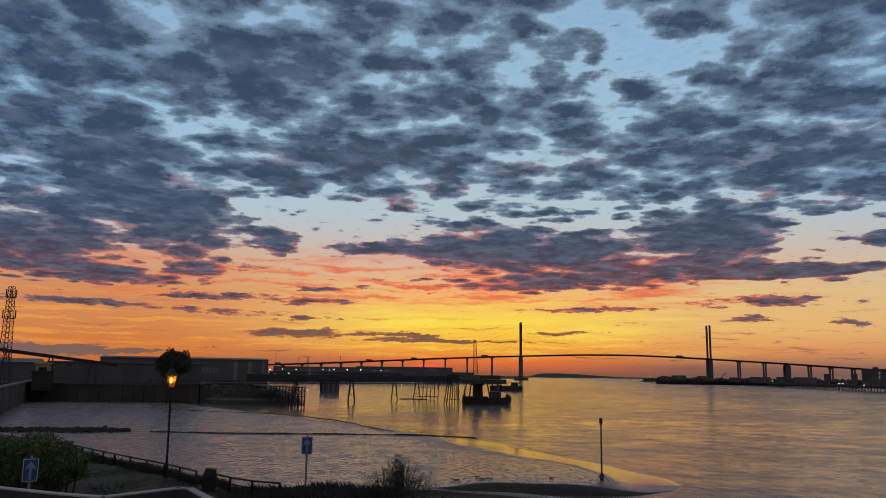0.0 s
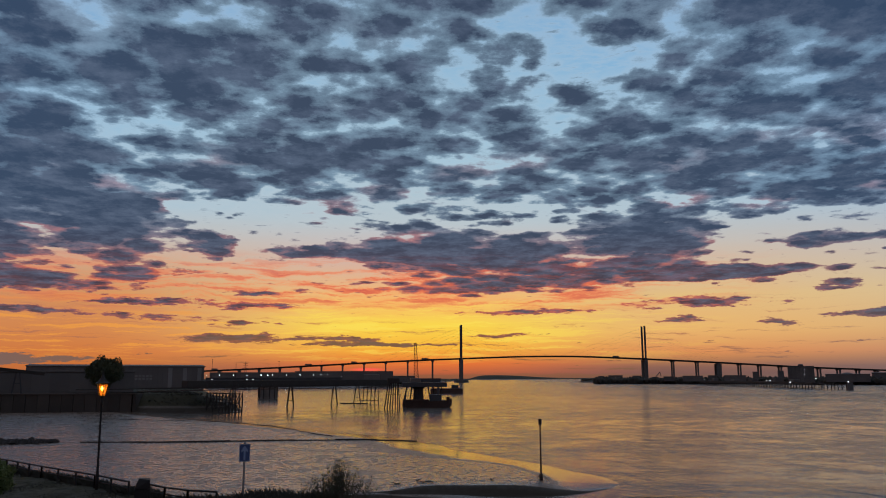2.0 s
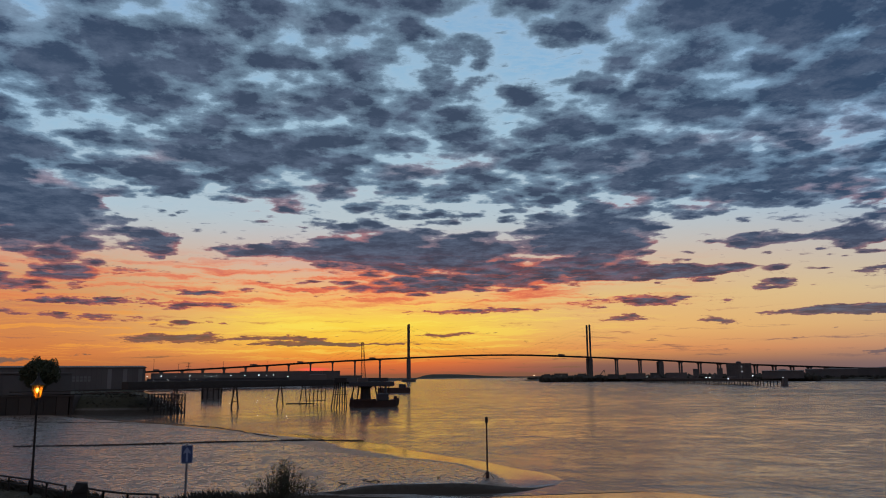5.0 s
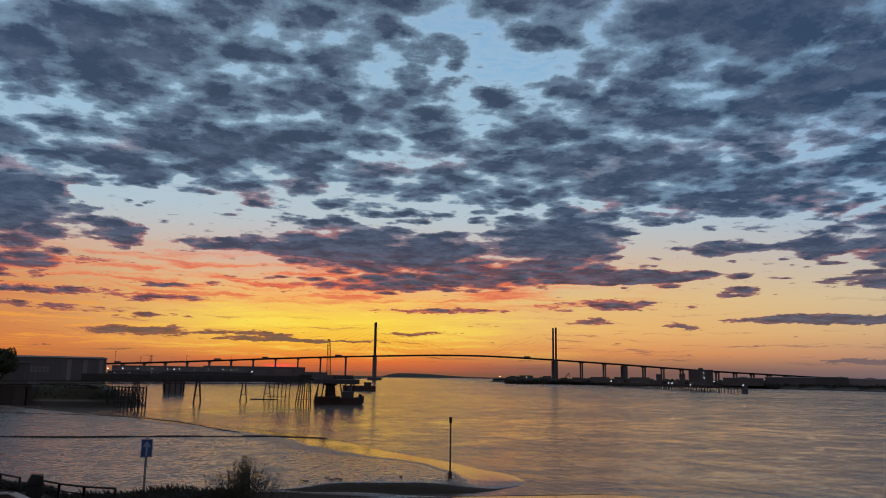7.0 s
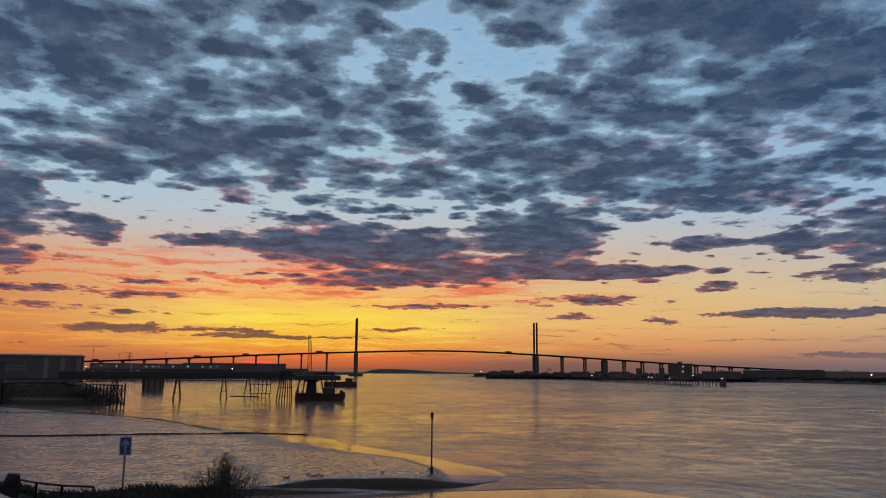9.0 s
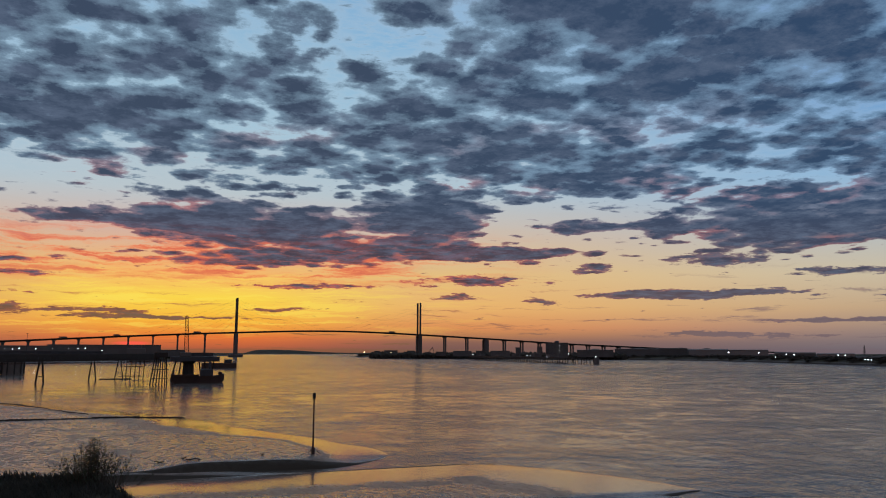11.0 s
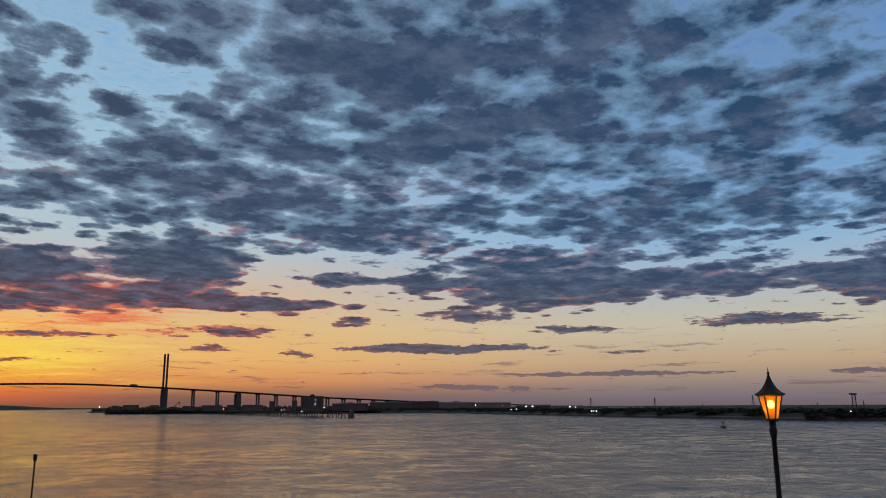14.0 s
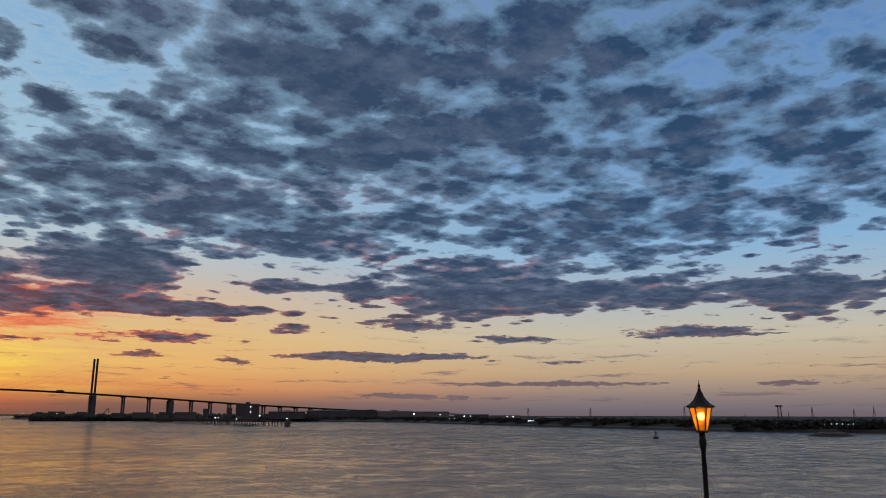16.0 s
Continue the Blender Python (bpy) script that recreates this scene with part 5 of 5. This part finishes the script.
def arrow_sign(azm, d, z_top, turn, label):
    x, y = at(azm, d)
    t = thing("road_sign", label, "road sign", (x, y, PROM), turn, group="blue arrow signs")
    zt = z_top - PROM
    w, h = 0.175, 0.56
    part("post", lathe(bm_new(), [(0.035, -0.2), (0.035, zt + 0.05), (0.03, zt + 0.06)], 10, (0, 0.04, 0)), GALV, t, "grey galvanised post")
    panel = part("panel", box(bm_new(), -w, w, -0.006, 0.006, zt - h, zt, 0.004), SIGNBLUE, t, "blue rectangular plate")
    part("border", box(box(box(box(bm_new(), -w + 0.008, -w + 0.02, -0.011, -0.008, zt - h + 0.01, zt - 0.01), w - 0.02, w - 0.008, -0.011, -0.008, zt - h + 0.01, zt - 0.01), -w + 0.021, w - 0.021, -0.011, -0.008, zt - 0.022, zt - 0.01), -w + 0.021, w - 0.021, -0.011, -0.008, zt - h + 0.01, zt - h + 0.022), WHITE, panel)
    bm = bm_new()
    out2 = ((-0.03, -0.5), (0.03, -0.5), (0.03, -0.22), (0.105, -0.27), (0.105, -0.2), (0.0, -0.06), (-0.105, -0.2), (-0.105, -0.27), (-0.03, -0.22))
    front = [bm.verts.new((a, -0.012, zt + b)) for a, b in out2]
    rear = [bm.verts.new((a, -0.008, zt + b)) for a, b in out2]
    bm.faces.new(front), bm.faces.new(rear[::-1])
    for i in range(len(out2)):
        j = (i + 1) % len(out2)
        bm.faces.new((front[j], front[i], rear[i], rear[j]))
    part("arrow", bm, ARROW, panel, "white upward arrow")
    for zc in (zt - 0.12, zt - 0.44):
        part("clip", box(bm_new(), -0.05, 0.05, 0.007, 0.08, zc - 0.015, zc + 0.015), GALV, t)


arrow_sign(-27.45, 22.0, up(-5.7, 22.0), 27, "blue one-way sign with white arrow on a post by the hedge")
arrow_sign(-9.72, 26.0, up(-4.55, 26.0), 8, "blue one-way sign with white arrow on a grey post in grass")

# ---- tide beacon on the mud
bea = thing("tide_beacon", "slender dark marker pole with cage topmark standing in mud", "beacon")
bx, by = at(11.43, 82.3)
zt = up(-2.93, 82.3)
bz = ground_at(bx, by)
part("pole", lathe(bm_new(), [(0.10, -0.8), (0.085, zt * 0.5), (0.07, zt - 0.5)], 10, (bx, by, 0)), RUST, bea)
part("topmark", lathe(bm_new(), [(0.10, zt - 0.62), (0.17, zt - 0.6), (0.17, zt - 0.03), (0.12, zt)], 12, (bx, by, 0)), BLACK, bea, "black can topmark")
part("collar", lathe(bm_new(), [(0.2, -0.2), (0.2, 0.5), (0.12, 0.6)], 10, (bx, by, bz)), RUST, bea)
for ang in (0.1, 2.2, 4.3):
    part("stay", beam(bm_new(), (bx, by, bz + 0.75), (bx + 0.7 * math.cos(ang), by + 0.7 * math.sin(ang), bz - 0.05), 0.035), RUST, bea)

# low timber groyne across the flat
gr = thing("groyne", "low dark timber groyne running out across wet mud", "groyne")
rng = random.Random(41)
gp = [Vector((x, 137 + 0.03 * x + 2.2 * math.sin(x * 0.05) + 0.5 * math.sin(x * 0.23), 0)) for x in np.arange(-50, 6.1, 3.5)]
for p, q in zip(gp, gp[1:]):
    za, zb = max(ground_at(p.x, p.y), 0) - 0.1, max(ground_at(q.x, q.y), 0) - 0.1
    h0 = rng.uniform(0.18, 0.27)
    part("board", beam(bm_new(), (p.x, p.y, za + h0 * 0.85), (q.x, q.y, zb + h0 * 0.85), h0 * 0.66, sides=4), TIMBER, gr)
    part("post", beam(bm_new(), (p.x, p.y + 0.2, za - 0.4), (p.x, p.y + 0.2, za + h0 + rng.uniform(0.08, 0.14)), 0.1, sides=6), TIMBER, gr)

# low lip of firm mud curving down the flat to the point
lip = bm_new()
rng = random.Random(43)
track = [(-73.6, 211), (-61, 205.5), (-48, 201), (-36.6, 198), (-25.2, 181), (-15, 157), (-8, 142)]
fine_track = []
for (xa, ya), (xb, yb) in zip(track, track[1:]):
    for i in range(8):
        fine_track.append((xa + (xb - xa) * i / 8 + rng.gauss(0, 0.25), ya + (yb - ya) * i / 8 + rng.gauss(0, 0.5)))
for (xa, ya), (xb, yb) in zip(fine_track, fine_track[1:]):
    w = rng.uniform(0.07, 0.15)
    beam(lip, (xa, ya, max(ground_at(xa, ya), 0) + 0.02), (xb, yb, max(ground_at(xb, yb), 0) + 0.02), w, w * rng.uniform(0.8, 1.2), 6)
tagged(mesh_ob("mud_lip", lip, TIMBER), "low dark weedy lip of firm mud curving across the flat", "mud", kind="stuff")

# dark rubble spread along the upper flat
rng = random.Random(51)
bm = bm_new()
for i in range(900):
    x = -54 - abs(rng.gauss(0, 18))
    y = 141 + 0.1 * x + rng.gauss(0, 1.8) * min(1.0, (-x - 52) / 8)
    s = rng.uniform(0.18, 0.5)
    z = max(ground_at(x, y), 0.0) + rng.uniform(-0.05, 0.25)
    vs = [bm.verts.new((x + math.cos(k2 * 1.57) * s * rng.uniform(0.8, 1.6), y + math.sin(k2 * 1.57) * s * rng.uniform(0.7, 1.3), z)) for k2 in range(4)]
    top = [bm.verts.new((v.co.x * 0.45 + x * 0.55, v.co.y * 0.45 + y * 0.55, z + s * rng.uniform(0.5, 0.9))) for v in vs]
    bm.faces.new(top)
    for k2 in range(4):
        bm.faces.new((vs[k2], vs[(k2 + 1) % 4], top[(k2 + 1) % 4], top[k2]))
tagged(mesh_ob("rubble", bm, TIMBER), "dark weed-covered rubble lying across the mudflat", "rubble", kind="stuff")

# driftwood and stones on the mud
rng = random.Random(31)
for a, d, ln in ((1.0, 78.5, 1.6), (3.2, 77.5, 2.2), (13.8, 76.5, 0.9), (2.6, 79.0, 0.7), (-2.0, 77.5, 1.2), (7.9, 79.8, 0.6)):
    x, y = at(a, d)
    z = ground_at(x, y)
    ln *= 0.6
    t = thing("driftwood", "dark waterlogged driftwood lying on wet mud", "driftwood", (x, y, z), rng.uniform(-15, 15), group="driftwood")
    bm = bm_new()
    pr = None
    for i in range(6):
        f = i / 5
        p = Vector(((f - 0.5) * ln, 0.05 * math.sin(f * 5), 0.08 + 0.05 * math.sin(f * 7 + a)))
        if pr is not None:
            beam(bm, pr, p, 0.06, 0.05, 7)
        pr = p
    part("log", bm, TIMBER, t)

# ---- terrace wall below the eye
wall = thing("terrace_wall", "low dark terrace wall with slim pale coping", "wall", kind="structure")
DZ = 0.80
cps = [(-60, 6.6), (-29.5, 6.3), (-25.7, 5.80), (-23.0, 5.56), (-18.4, 5.84), (-17.4, 5.80), (-14.6, 4.9), (-8, 4.1), (4, 3.7), (40, 3.4), (80, 3.4), (120, 3.6)]
pts = [Vector((*at(a, d), EYE - DZ)) for a, d in cps]
for p, q in zip(pts, pts[1:]):
    d = q - p
    m2 = Matrix.Translation(p) @ Matrix.Rotation(math.atan2(d.y, d.x), 4, "Z")
    part("wall_section", box(bm_new(), 0, d.length, -0.045, 0.0, PROM - 0.3 - p.z, -0.013, 0.0, m2), BRICKY, wall)
    part("coping", box(bm_new(), -0.004, d.length + 0.004, -0.05, 0.005, -0.012, 0.0, 0.003, m2), COPING, wall, "slim pale coping strip")
bm = bm_new()
ring = [bm.verts.new((p.x * 0.96, p.y * 0.96, EYE - 1.62)) for p in pts]
ring2 = [bm.verts.new((x, y, EYE - 1.62)) for x, y in ((5, -6), (-8, -6))]
bm.faces.new((ring + ring2)[::-1])
r = bmesh.ops.extrude_face_region(bm, geom=list(bm.faces))
for v in [g for g in r["geom"] if isinstance(g, bmesh.types.BMVert)]:
    v.co.z -= 0.25
bmesh.ops.recalc_face_normals(bm, faces=bm.faces)
tagged(mesh_ob("terrace_floor", bm, CONCRETE), "grey concrete terrace floor behind the wall", "floor", kind="structure")
